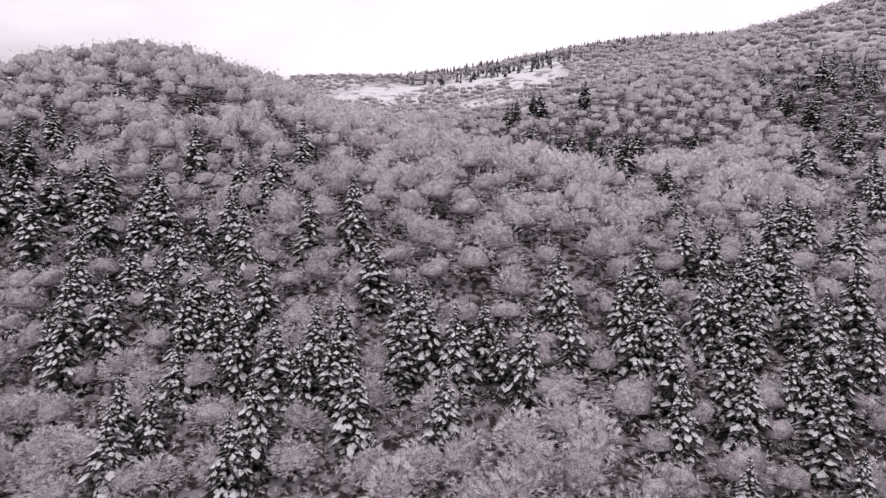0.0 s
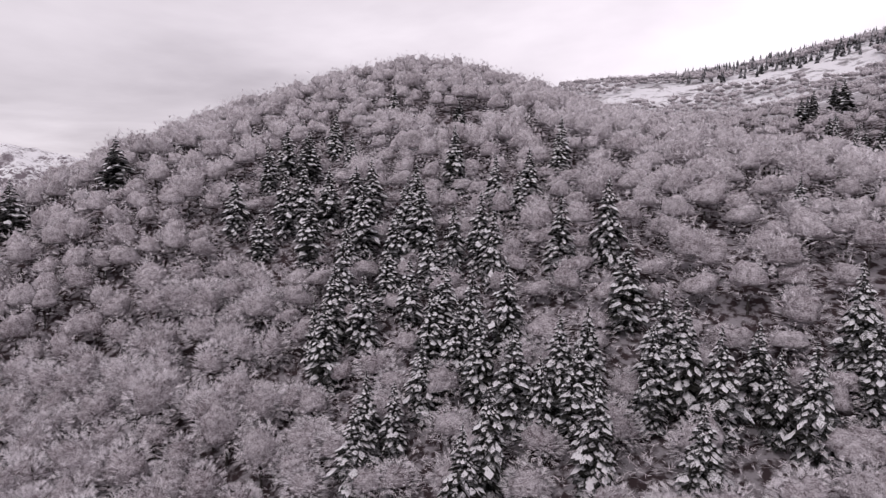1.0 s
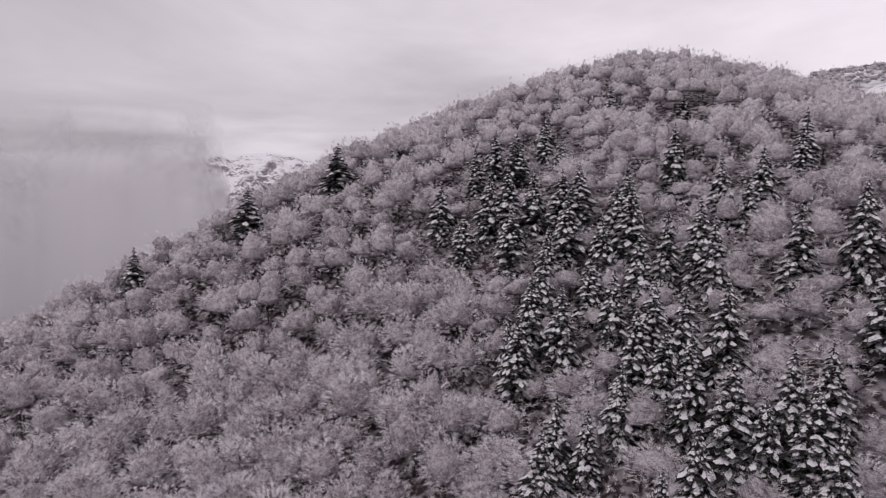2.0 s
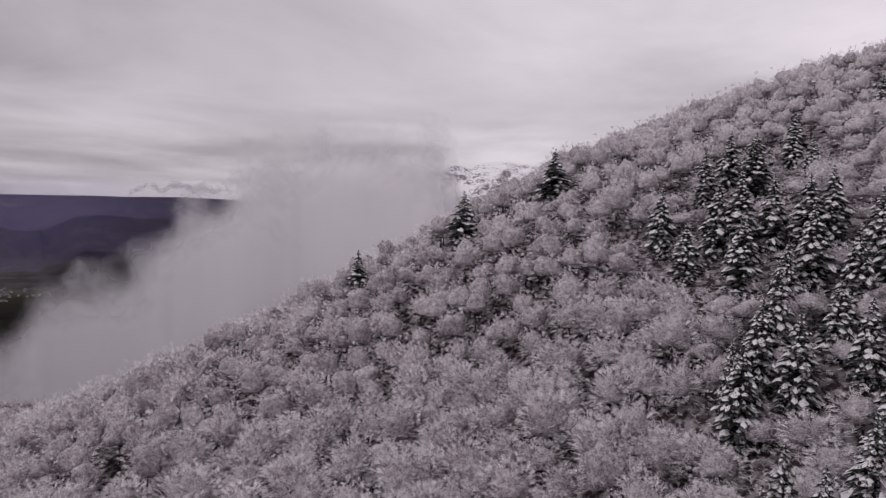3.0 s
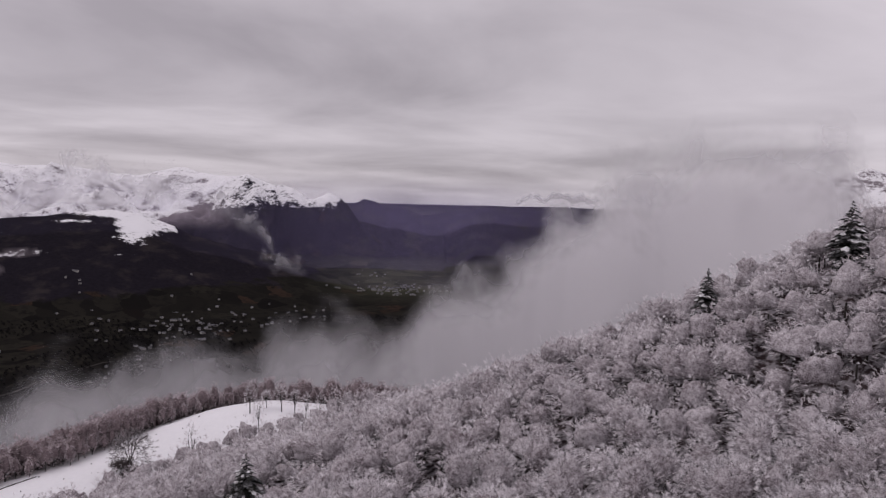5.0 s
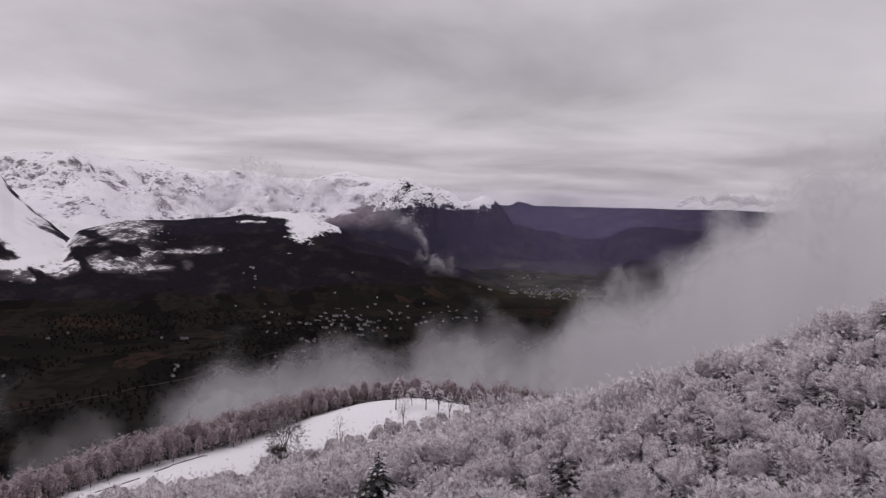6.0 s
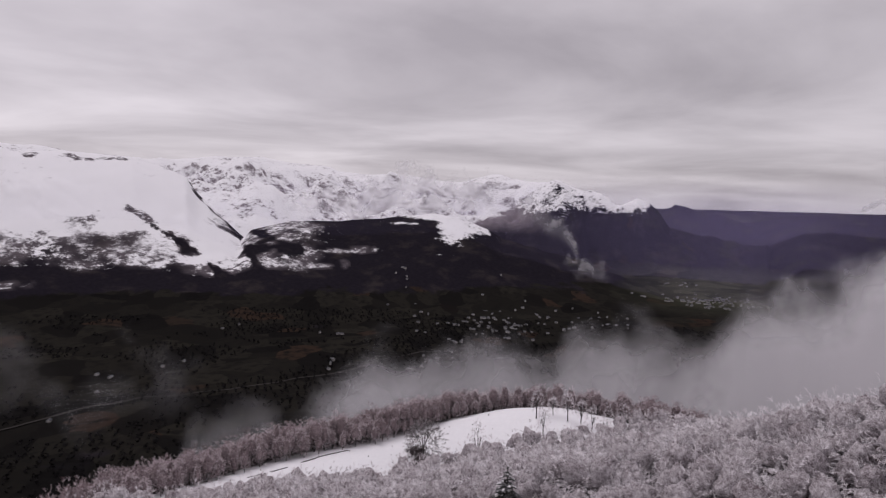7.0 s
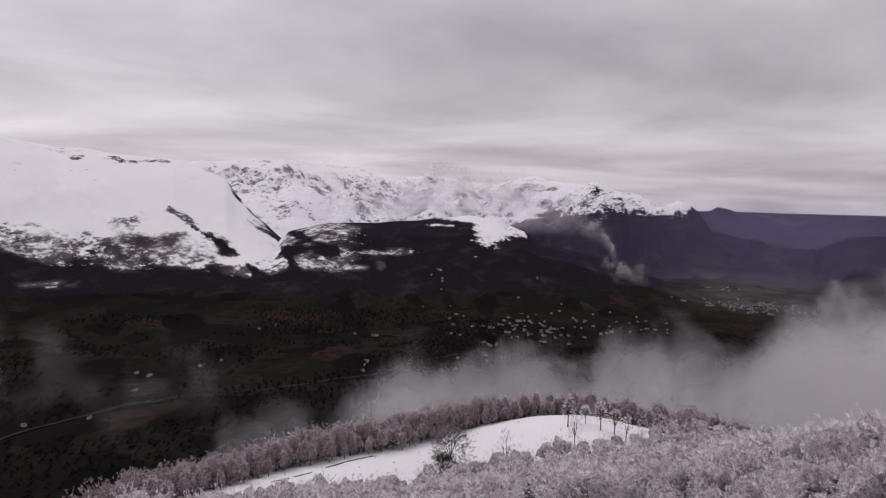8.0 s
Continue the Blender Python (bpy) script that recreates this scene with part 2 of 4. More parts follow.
def value_noise(x, y):
    xi, yi = np.floor(x).astype(int), np.floor(y).astype(int)
    u, v = x - xi, y - yi
    u, v = u * u * (3 - 2 * u), v * v * (3 - 2 * v)
    a, b = LATTICE[xi % 256, yi % 256], LATTICE[(xi + 1) % 256, yi % 256]
    c, d = LATTICE[xi % 256, (yi + 1) % 256], LATTICE[(xi + 1) % 256, (yi + 1) % 256]
    return (a * (1 - u) + b * u) * (1 - v) + (c * (1 - u) + d * u) * v - 0.5


def fbm(x, y, size, octaves=4):
    total = np.zeros_like(x)
    for k in range(octaves):
        total += value_noise(x / size + 17 * k, y / size + 31 * k) * 0.5 ** k
        size *= 0.5
    return total


def ridged(x, y, size, octaves=4):
    total = np.zeros_like(x)
    for k in range(octaves):
        total += (0.5 - 2 * np.abs(value_noise(x / size + 7 * k, y / size + 53 * k))) * 0.5 ** k
        size *= 0.5
    return total


# the spur: its crest from the summit down to the meadow, then the slopes on either side (x, y, height)
CREST = [(-159, 361, 464), (-91, 306, 444), (-175, 300, 445), (-208, 206, 405), (-223, 175, 385), (-236, 136, 364), (-295, 40, 305)]
# the open shoulder below it and the belt of trees along its edge
SHOULDER = [(-230, -192, 266), (-315, -164, 261), (-379, -119, 263), (-425, -58, 277), (-412, -92, 271), (-402, -24, 277), (-379, 5, 277), (-356, -75, 259), (-306, -110, 257), (-272, -155, 259),
            (-330, -200, 248), (-412, -144, 252), (-460, -44, 258)]
SLOPE = [(-84, 232, 407), (-47, 232, 413), (-21, 159, 386), (-51, 210, 394), (-54, 139, 356), (-8, 150, 363), (-61, 130, 348),
         (-136, 184, 391), (-147, 261, 420), (-151, 145, 351), (-183, 2, 318), (43, 144, 370), (63, 112, 347), (104, 190, 385),
         (156, 294, 414), (38, 345, 391), (63, 292, 410), (92, 451, 456), (37, 685, 474), (-52, 978, 555), (230, 885, 590),
         (380, 805, 584), (373, 581, 570), (500, 700, 596), (-220, 940, 540)]
FOOT = [(-300, -300, 170), (-500, -165, 190), (-540, -20, 205), (-345, 207, 330), (-380, 300, 365), (-485, 140, 250), (-300, 380, 420),
        (-230, 520, 430), (0, -230, 215), (-170, -370, 150), (230, -115, 330), (345, 115, 423), (400, 345, 503), (690, 1035, 660),
        (0, 1500, 640), (690, 0, 490), (575, -575, 290), (-690, 805, 330), (-805, -115, 100), (-575, -575, 80), (-345, 1035, 450), (0, -805, 100)]
NODES = np.array(CREST + SHOULDER + SLOPE + FOOT, float)


def spline_weights():
    p = NODES[:, :2] / 100
    r2 = ((p[:, None] - p[None]) ** 2).sum(-1)
    k = 0.5 * r2 * np.log(r2 + 1e-9) + 0.15 * np.eye(len(p))
    q = np.c_[np.ones(len(p)), p]
    a = np.block([[k, q], [q.T, np.zeros((3, 3))]])
    return np.linalg.solve(a, np.r_[NODES[:, 2], 0, 0, 0])


WEIGHTS = spline_weights()


def near_hill(x, y):
    px, py = x / 100, y / 100
    z = WEIGHTS[-3] + WEIGHTS[-2] * px + WEIGHTS[-1] * py
    for (nx, ny, _), w in zip(NODES, WEIGHTS):
        r2 = (px - nx / 100) ** 2 + (py - ny / 100) ** 2
        z = z + w * 0.5 * r2 * np.log(r2 + 1e-9)
    return z


CENTRE = (-40.0, 55.0)
# skylines of the ranges across the valley: bearing (degrees left of +y), degrees above the eye
FRONT_RANGE = [(0, -12), (118, -9), (122, -7.2), (124.7, -6.1), (128.8, -5.2), (130.7, -4.5), (132.4, -3.0), (133.8, -1.6), (135.1, -0.3), (135.9, 0.9),
               (137.6, 1.7), (139.7, 2.3), (144, 2.5), (147.6, 2.45), (149.4, 3.1), (151, 3.3), (165, 5.2), (180, 5.0)]
SNOW_HILLS = [(0, -12), (122, -6), (125.2, -2.2), (127, -1.5), (128.2, -0.4), (129.3, 0.45), (130.7, 0.75), (132, -0.2), (133.8, 0.0), (135, -0.5), (140, 0.5), (180, 0)]
BACK_RANGE = [(0, 4), (30, 3.2), (45, 2.2), (49.7, 2.1), (51.6, 2.45), (54.4, 2.95), (56.3, 2.8), (57.3, 2.3), (58.5, 2.7), (59.9, 2.3), (63, 1.4), (70, -1.0), (77, -2.4), (92, -3.4), (97.2, -2.2), (98.2, -0.9), (99, -0.35), (99.7, 0.0), (100.4, -0.25), (101.4, -0.5), (101.9, 0.05),
              (103.6, 0.45), (104.7, 0.65), (105.9, 1.3), (107.6, 1.25), (109.5, 1.4), (110.8, 1.75), (112.4, 1.4), (114.1, 1.1), (115.5, 1.1), (117.8, 1.5), (118.8, 1.7), (121.5, 1.55), (124.1, 1.7), (124.8, 2.05),
              (127.1, 2.3), (130.3, 2.7), (134.6, 2.5), (138, 2.1), (150, 3.1), (180, 3.6)]
BLUE_HILLS = [(0, -6), (72, -2), (78, -1.3), (80, -1.1), (83.6, -0.85), (86.4, -0.85), (88.8, -1.15), (91, -1.55), (92.1, -1.6), (93.2, -1.1), (94.8, -1.0), (96, -0.5), (96.8, -0.35), (97.5, -0.6), (98.2, -0.95), (101, -1.6), (106, -4), (180, -8)]
SPUR_RANGE = [(0, -30), (86, -14), (92, -10.5), (95.6, -7.9), (97.3, -7.2), (99.9, -6.5), (102.9, -5.6), (105.6, -4.65), (108.4, -4.05), (110.4, -3.6), (111.6, -2.9), (114, -2.0), (116.3, -1.5), (117.7, -1.75),
              (120.5, -2.15), (124.7, -2.4), (128.4, -2.5), (131, -3.2), (134, -6), (180, -8)]


def polar(x, y):
    """Bearing (degrees left of +y, unsigned) and distance from the middle of the flight."""
    dx, dy = x - CENTRE[0], y - CENTRE[1]
    return np.abs(np.degrees(np.arctan2(-dx, dy))), np.hypot(dx, dy)


def distance_land(x, y):
    az, r = polar(x, y)
    open_valley = np.exp(-((az - 92) / 9) ** 2)
    floor = 62 + 10 * fbm(x, y, 500, 3) + 14 * fbm(x, y, 160, 3) * (1 - 0.7 * open_valley) + 75 * smooth(1700, 2350, r) * smooth(104, 132, az)
    # the far lowland, tilted up to reach the horizon in the camera's view
    z = floor + (275 + 8 * fbm(x, y, 300, 3) - floor) * smooth(4350, 4900, r) + np.maximum(0, r - 4600) * 0.19
    wide = 500 * (1 - smooth(124, 137, az))
    for profile, r0, r1, rough, grain in ((SPUR_RANGE, 1950, 2650, 30, 400), (FRONT_RANGE, 2050 - 0.1 * wide, 3000 - wide, 26, 520), (SNOW_HILLS, 2750, 3450, 55, 380),
                                          (BACK_RANGE, 2950 + 150 * (az < 104) * (az > 90), 4300 - 600 * (az > 90) * (1 - smooth(104, 112, az)), 150, 460), (BLUE_HILLS, 2600 + 1050 * smooth(87, 92, az), 4300, 34, 520)):
        p = np.array(profile)
        el = np.interp(az, p[:, 0], p[:, 1]) + (0.18 + 0.2 * (az < 109)) * fbm(x + 900, y, 130, 3) * (az > 97)
        top = 400 + np.tan(np.radians(el)) * r1
        along = np.clip((r - r0) / (r1 - r0), 0, 1)
        up = (0.55 * along + 0.45 * smooth(0, 1, along)) ** 1.15
        lay = np.sin(np.pi * along) * np.clip((top - floor) / 200, 0, 1)
        shape = floor + (top - floor) * up + (rough * ridged(x, y, grain, 5) + 0.3 * rough * ridged(x + 70, y, grain * 0.3, 3)) * lay
        shape = shape - np.maximum(0, r - r1) * 0.45
        z = np.maximum(z, shape)
    return z


def height(x, y):
    x, y = np.asarray(x, float), np.asarray(y, float)
    dx, dy = x - CENTRE[0], y - CENTRE[1]
    r = np.hypot(dx, dy)
    az = np.degrees(np.arctan2(-dx, dy))
    west = smooth(25, 45, az) * (1 - smooth(165, 178, az))
    near = 1 - smooth(1500 - 950 * west, 2100 - 1150 * west, r)
    z = np.zeros_like(x)
    close, far = near > 0, near < 1
    z[close] = (near_hill(x[close], y[close]) + 2.2 * fbm(x[close], y[close], 35, 3)) * near[close]
    z[far] += distance_land(x[far], y[far]) * (1 - near[far])
    return z


MEADOW_FAR = [(-236, -176), (-262, -178), (-297, -173), (-326, -158), (-359, -131), (-398, -112), (-428, -84), (-438, -50), (-428, -14), (-407, 9)]
MEADOW_NEAR = [(-390, -8), (-364, -48), (-345, -82), (-310, -110), (-287, -122), (-248, -144), (-222, -166)]


def meadow_edge(x, y):
    """Metres from the edge of the open snowy pasture on the spur's shoulder: above 0 inside it."""
    x, y = np.asarray(x, float), np.asarray(y, float)
    p = np.array(MEADOW_FAR + MEADOW_NEAR, float)
    best, inside = np.full(x.shape, 1e9), np.zeros(x.shape, bool)
    for (ax, ay), (bx, by) in zip(p, np.roll(p, -1, axis=0)):
        t = np.clip(((x - ax) * (bx - ax) + (y - ay) * (by - ay)) / ((bx - ax) ** 2 + (by - ay) ** 2), 0, 1)
        best = np.minimum(best, np.hypot(x - ax - t * (bx - ax), y - ay - t * (by - ay)))
        if by != ay:
            inside ^= ((ay > y) != (by > y)) & (x < ax + (y - ay) * (bx - ax) / (by - ay))
    return np.where(inside, best, -best)


def meadow(x, y, wider=1.0):
    """1 on the pasture, 0 in the woods."""
    return smooth(-2.0, 3.0, meadow_edge(x, y) + 6 * fbm(x, y, 25, 2) + 24 * (wider - 1))


# ---- meshes ----
def tri_mesh(name, verts, faces, mat):
    verts, faces = np.asarray(verts, np.float32).reshape(-1, 3), np.asarray(faces, np.int32)
    k = faces.shape[1]
    me = bpy.data.meshes.new(name)
    me.vertices.add(len(verts))
    me.vertices.foreach_set("co", verts.ravel())
    me.loops.add(faces.size)
    me.loops.foreach_set("vertex_index", faces.ravel())
    me.polygons.add(len(faces))
    me.polygons.foreach_set("loop_start", np.arange(0, faces.size, k, dtype=np.int32))
    me.update(calc_edges=True)
    me.materials.append(mat)
    return me


def float_attribute(me, name, values):
    me.attributes.new(name, "FLOAT", "POINT").data.foreach_set("value", np.asarray(values, np.float32))


def part_of(name, me, parent, label=""):
    ob = new(name, me)
    ob.parent = parent
    return tagged(ob, label)


# ---- the land ----
def make_ground():
    az = np.radians(np.r_[np.linspace(-42, 46, 230)[:-1], np.linspace(46, 154, 660)[:-1], np.linspace(154, 318, 90)[:-1]])
    r = np.r_[3.0, np.geomspace(14, 2000, 135), np.linspace(2000, 4360, 140)[1:], np.linspace(4360, 4930, 16)[1:]]
    A, Rr = np.meshgrid(az, r)
    x, y = CENTRE[0] - np.sin(A) * Rr, CENTRE[1] + np.cos(A) * Rr
    z = height(x, y)
    na, nr = len(az), len(r)
    i, j = np.meshgrid(np.arange(na), np.arange(nr - 1))
    i2 = (i + 1) % na
    faces = np.stack([j * na + i, j * na + i2, (j + 1) * na + i2, (j + 1) * na + i], -1).reshape(-1, 4)
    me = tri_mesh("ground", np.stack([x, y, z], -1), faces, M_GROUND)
    me.polygons.foreach_set("use_smooth", np.ones(len(faces), bool))
    deg, rise = np.abs(np.degrees(A)), np.degrees(np.arctan2(z - 400, Rr))
    deg = np.where(deg > 180, 360 - deg, deg)
    steep = np.abs(np.gradient(z, axis=0) / np.gradient(Rr, axis=0))
    fray, lumps = 0.8 * fbm(x, y, 80, 4), 0.9 * fbm(x, y, 110, 4)
    crags, tufts = ridged(x, y, 300, 4), ridged(x + 40, y, 120, 4)
    wander = fbm(x, y, 160, 4)

    def along(points, width):
        """1 on a line that runs down a mountainside (bearing, degrees above the eye), 0 away from it."""
        best = np.zeros_like(deg)
        for (a0, e0), (a1, e1) in zip(points, points[1:]):
            t = np.clip(((deg - a0) * (a1 - a0) + (rise - e0) * (e1 - e0)) / ((a1 - a0) ** 2 + (e1 - e0) ** 2), 0, 1)
            off = np.hypot(deg - a0 - t * (a1 - a0), rise - e0 - t * (e1 - e0)) + fray
            best = np.maximum(best, 1 - smooth(0.0, width * (0.5 + 0.5 * t) * 1.25, off))
        return best

    def patch(a0, e0, wa, we):
        return 1 - smooth(0.3, 1.5, np.hypot((deg - a0) / wa, (rise - e0) / we) + lumps)

    far_side = Rr > 1500
    # the back range and the mountain to the north-west: snow broken by crags
    line = np.interp(deg, (45, 62, 70, 97, 99.0, 101.5, 104, 107, 110, 112.5, 116, 180), (250, 250, 600, 600, 345, 350, 345, 340, 325, 260, 100, 90))
    snow = 0.5 + (z - line) / 130 + 0.22 * crags
    snow = np.minimum(snow, np.where(deg < 72, 0.60, 0.66)) - 0.12 * smooth(0.5, 1.0, steep) - 0.16 * np.clip(tufts, -0.2, 0.5)
    snow -= 0.9 * (1 - smooth(85, 130, z)) * (Rr > 600)
    # the broad white front range, with scrub towards its foot and woods in its gullies
    front = far_side & (deg > 121) & (Rr < 3080 - 500 * (1 - smooth(124, 137, deg)))
    foot = np.interp(deg, (121, 124.7, 127, 131.5, 134, 140, 144, 149.5, 151, 180), (-6.0, -6.3, -6.9, -6.8, -6.7, -6.6, -6.2, -5.9, -5.3, -5))
    white = 0.74 - 0.26 * smooth(-2.6, -4.6, rise + 1.5 * wander) * smooth(134.5, 138, deg) - 0.16 * np.clip(tufts + 0.1, 0, 1) * smooth(-1.5, -4, rise)
    white = white - 0.26 * (1 - smooth(130.5, 133, deg)) - 0.35 * (1 - smooth(122, 127, deg)) - 0.25 * smooth(0.05, 0.3, fbm(x + 800, y, 240, 4)) * smooth(-1, -3, rise)
    for line_down, width, depth in ((((140.1, -1.5), (138.7, -2.6), (137.2, -3.7), (135.1, -5.2), (133.1, -6.8)), 0.42, 0.46), (((135.6, 0.6), (134.6, -0.5), (133.3, -1.7), (131.6, -2.9), (129.8, -3.9), (127.5, -4.8)), 0.60, 0.46),
                             (((132.7, -2.9), (131.4, -4.6), (130.6, -6.0)), 0.30, 0.3), (((151, 2.9), (149.2, 2.8), (147.9, 2.15), (145.8, 2.1), (143.6, 2.2), (140.5, 2.05), (137.5, 1.35)), 0.2, 0.26)):
        white = white - depth * along(line_down, width) * (0.75 + 0.6 * tufts)
    white = white - 0.9 * smooth(0.5, -0.8, rise - foot + 0.9 * wander)
    snow = np.where(front, white, snow)
    # clearings under snow on the dark slopes below, and the white cap of the wooded spur
    spur = far_side & (deg > 95) & (deg <= 129.5) & (Rr < 2760) & ~(front & (rise > foot - 0.4))
    cap = np.maximum.reduce([patch(116.2, -1.75, 5.0, 0.6), patch(113.0, -2.6, 3.0, 0.8), patch(114.2, -3.5, 1.8, 0.9), patch(118.6, -2.45, 1.8, 0.3)])
    snow = np.where(spur, 0.1 + 0.62 * cap - 0.22 * np.clip(tufts, 0, 1), snow)
    for spot in ((129.4, -4.2, 2.0, 0.55), (128.2, -5.8, 2.6, 0.45), (124.6, -4.85, 2.6, 0.22), (121.7, -4.75, 1.5, 0.35), (123.5, -6.0, 0.7, 0.5), (125.8, -6.1, 1.7, 0.35), (148.3, -7.1, 2.8, 0.22), (150.6, -6.4, 1.6, 0.3), (119, -5.4, 0.8, 0.1), (115.6, -5.0, 1.2, 0.12)):
        snow = np.where(far_side, np.maximum(snow, 0.54 * patch(*spot) - 0.2 * np.clip(tufts, 0, 1)), snow)
    scree = far_side * (~spur & ~front) * (smooth(106, 110, deg) * smooth(-3.2, -2.0, rise) + (deg < 70)) + 0.5 * front * smooth(0.3, 0.5, snow)
    near_land = Rr < 1000
    snow = np.where((Rr < 1400) & (deg < 40), 0.75, snow)
    open_snow = meadow(x, y)
    wander = 130 * fbm(x, y, 160, 3)
    pasture = smooth(560, 660, y + 90 * fbm(x + 300, y, 120, 3)) * (1 - smooth(900, 1100, y)) * smooth(-330, -250, x + wander) * (1 - smooth(120, 170, x + wander)) * (deg < 40)
    # dark floor fades out on the far north slope, to brighten gaps between crowns
    woods = near_land * (1 - 0.85 * smooth(420, 520, Rr) * (np.abs(np.degrees(A)) < 46)) * (1 - meadow(x, y, 1.5)) * (1 - pasture) * smooth(150, 190, z)
    snow = np.where(open_snow > 0.1, np.maximum(snow, open_snow * 1.6), snow)
    snow = np.clip(snow + pasture * 0.6, -1, 2)
    lowland = z - 215 * smooth(4360, 4900, Rr)
    wood = smooth(95, 150, lowland) - 0.35 * smooth(900, 1200, Rr) * (1 - smooth(80, 110, z))
    lush = 0.9 * np.exp(-((deg - 94) / 5.5) ** 2) * smooth(2050, 2500, Rr) * (1 - smooth(85, 120, lowland))
    wood = wood - 0.25 * lush
    wood = np.where((deg > 74) & (deg < 105) & (Rr > 2500), np.minimum(wood, 0.24), wood)
    lush = np.maximum(lush, 0.22 * (deg > 74) * (deg < 99) * (Rr > 2500))
    for name, values in (("lush", lush), ("snow", snow), ("wood", wood), ("scree", scree), ("forest", np.clip(woods, 0, 1)), ("scrub", pasture * 0.85)):
        float_attribute(me, name, values.ravel())
    return tagged(new("ground", me), "snowy wooded mountain slopes above a dark valley of fields", "ground", kind="structure")


make_ground()


# ---- trees ----
def tube(p, q, r0, r1, sides, V, F):
    p, q = np.asarray(p, float), np.asarray(q, float)
    d = (q - p) / (np.linalg.norm(q - p) + 1e-9)
    a = np.cross(d, (0.3, 0.9, 0.1))
    a /= np.linalg.norm(a) + 1e-9
    b = np.cross(d, a)
    n = len(V)
    for c, r in ((p, r0), (q, r1)):
        for k in range(sides):
            t = 2 * math.pi * k / sides
            V.append(c + r * (math.cos(t) * a + math.sin(t) * b))
    for k in range(sides):
        k2 = (k + 1) % sides
        F.append((n + k, n + k2, n + sides + k2))
        F.append((n + k, n + sides + k2, n + sides + k))


def beech(rng, tall, radius, sprays, twigs, blade, limbs=7, squat=1.0, fine=True, core=0.72, low=1.72):
    """A leafless broadleaf tree: trunk and limbs, and the sprays of fine twigs that make its lumpy crown."""
    WV, WF, TV, TF = [], [], [], []
    lean = np.array([rng.uniform(-0.05, 0.05), rng.uniform(-0.05, 0.05), 1.0])
    heart = lean * tall * 0.56
    up = tall * 0.45 * squat
    fork = lean * tall * 0.34
    tube((0, 0, -1.2), fork, 0.024 * tall, 0.017 * tall, 5, WV, WF)
    lobes = rng.normal(0, 1, (6, 3))
    lobes /= np.linalg.norm(lobes, axis=1)[:, None]
    size = rng.uniform(0.14, 0.46, 6)
    ends = []
    for k in range(limbs):
        turn = 2.4 * k + rng.uniform(-0.4, 0.4)
        rise = rng.uniform(0.35, 1.0)
        end = heart + np.array([math.cos(turn) * radius * 0.55 * (1.1 - 0.6 * rise), math.sin(turn) * radius * 0.55 * (1.1 - 0.6 * rise), up * (rise - 0.35)])
        bend = (fork + end) / 2 + np.array([math.cos(turn), math.sin(turn), 0]) * radius * 0.10
        if fine:
            tube(fork * rng.uniform(0.85, 1.0), bend, 0.010 * tall, 0.007 * tall, 3, WV, WF)
            tube(bend, end, 0.007 * tall, 0.004 * tall, 3, WV, WF)
        ends.append(end)
    for k in range(sprays):
        # directions over the upper dome, in an even spiral
        h = 1.0 - low * (k + rng.uniform(0, 1)) / sprays
        turn = 2.39996 * k + rng.uniform(-0.2, 0.2)
        flat = math.sqrt(max(0.0, 1 - h * h))
        d = np.array([math.cos(turn) * flat, math.sin(turn) * flat, h])
        bulge = 0.75 + float((size * np.clip(lobes @ d, 0, 1) ** 3).sum())
        deep = rng.uniform(0.70, 1.10)
        tip = heart + d * np.array([radius, radius, up]) * bulge * deep
        near_end = min(ends, key=lambda e: float(((e - tip) ** 2).sum()))
        away = d * np.array([1, 1, 0.9]) + np.array([0, 0, 0.35])
        away /= np.linalg.norm(away)
        if fine and k % 4 == 0:
            tube(near_end, tip, 0.0032 * tall, 0.0010 * tall, 3, WV, WF)
        # a fan of twigs, flat like a feather and a little drooping at the rim
        across = np.cross(away, rng.normal(0, 1, 3) * np.array([0.45, 0.45, 0.2]) + np.array([0, 0, 1.0]))
        across /= np.linalg.norm(across) + 1e-9
        upward = np.cross(across, away)
        root_point = tip - (tip - near_end) * rng.uniform(0.05, 0.25) + rng.normal(0, 0.04, 3) * radius
        reach = blade[0] * rng.uniform(1.0, 1.7)
        for w in range(twigs):
            # side twigs in pairs along the spray, like a feather
            if w == 0:
                base, g, length = root_point, away, reach
            else:
                s = (w - 0.5) / twigs
                a = (0.75 + rng.normal(0, 0.16)) * (1 if w % 2 else -1)
                base = root_point + away * reach * s * 0.85 - np.array([0, 0, 0.12 * reach * s * s])
                g = away * math.cos(a) + across * math.sin(a) + upward * rng.normal(0, 0.12)
                length = blade[0] * (1.15 - 0.7 * s) * rng.uniform(0.7, 1.3)
            side = np.cross(g, upward + rng.normal(0, 0.30, 3))
            side /= np.linalg.norm(side) + 1e-9
            width = blade[1] * rng.uniform(0.7, 1.4)
            n = len(TV)
            TV.extend((base - side * width * 0.5, base + side * width * 0.5, base + g * length - np.array([0, 0, 0.14 * length])))
            TF.append((n, n + 1, n + 2))
    # the dense inner mass of twigs: lumpy, open below, coloured darker than the outer twigs
    HV, HF = [], []
    ring, levels = (14, 8) if fine else ((5, 3) if sprays < 15 else (10, 5))
    for q in range(levels):
        h = 1.0 - (low - 0.05) * (q + 0.35) / levels
        flat = math.sqrt(max(0.0, 1 - h * h))
        for k in range(ring):
            turn = 2 * math.pi * (k + 0.5 * (q % 2)) / ring
            d = np.array([math.cos(turn) * flat, math.sin(turn) * flat, h])
            bulge = 0.75 + float((size * np.clip(lobes @ d, 0, 1) ** 3).sum())
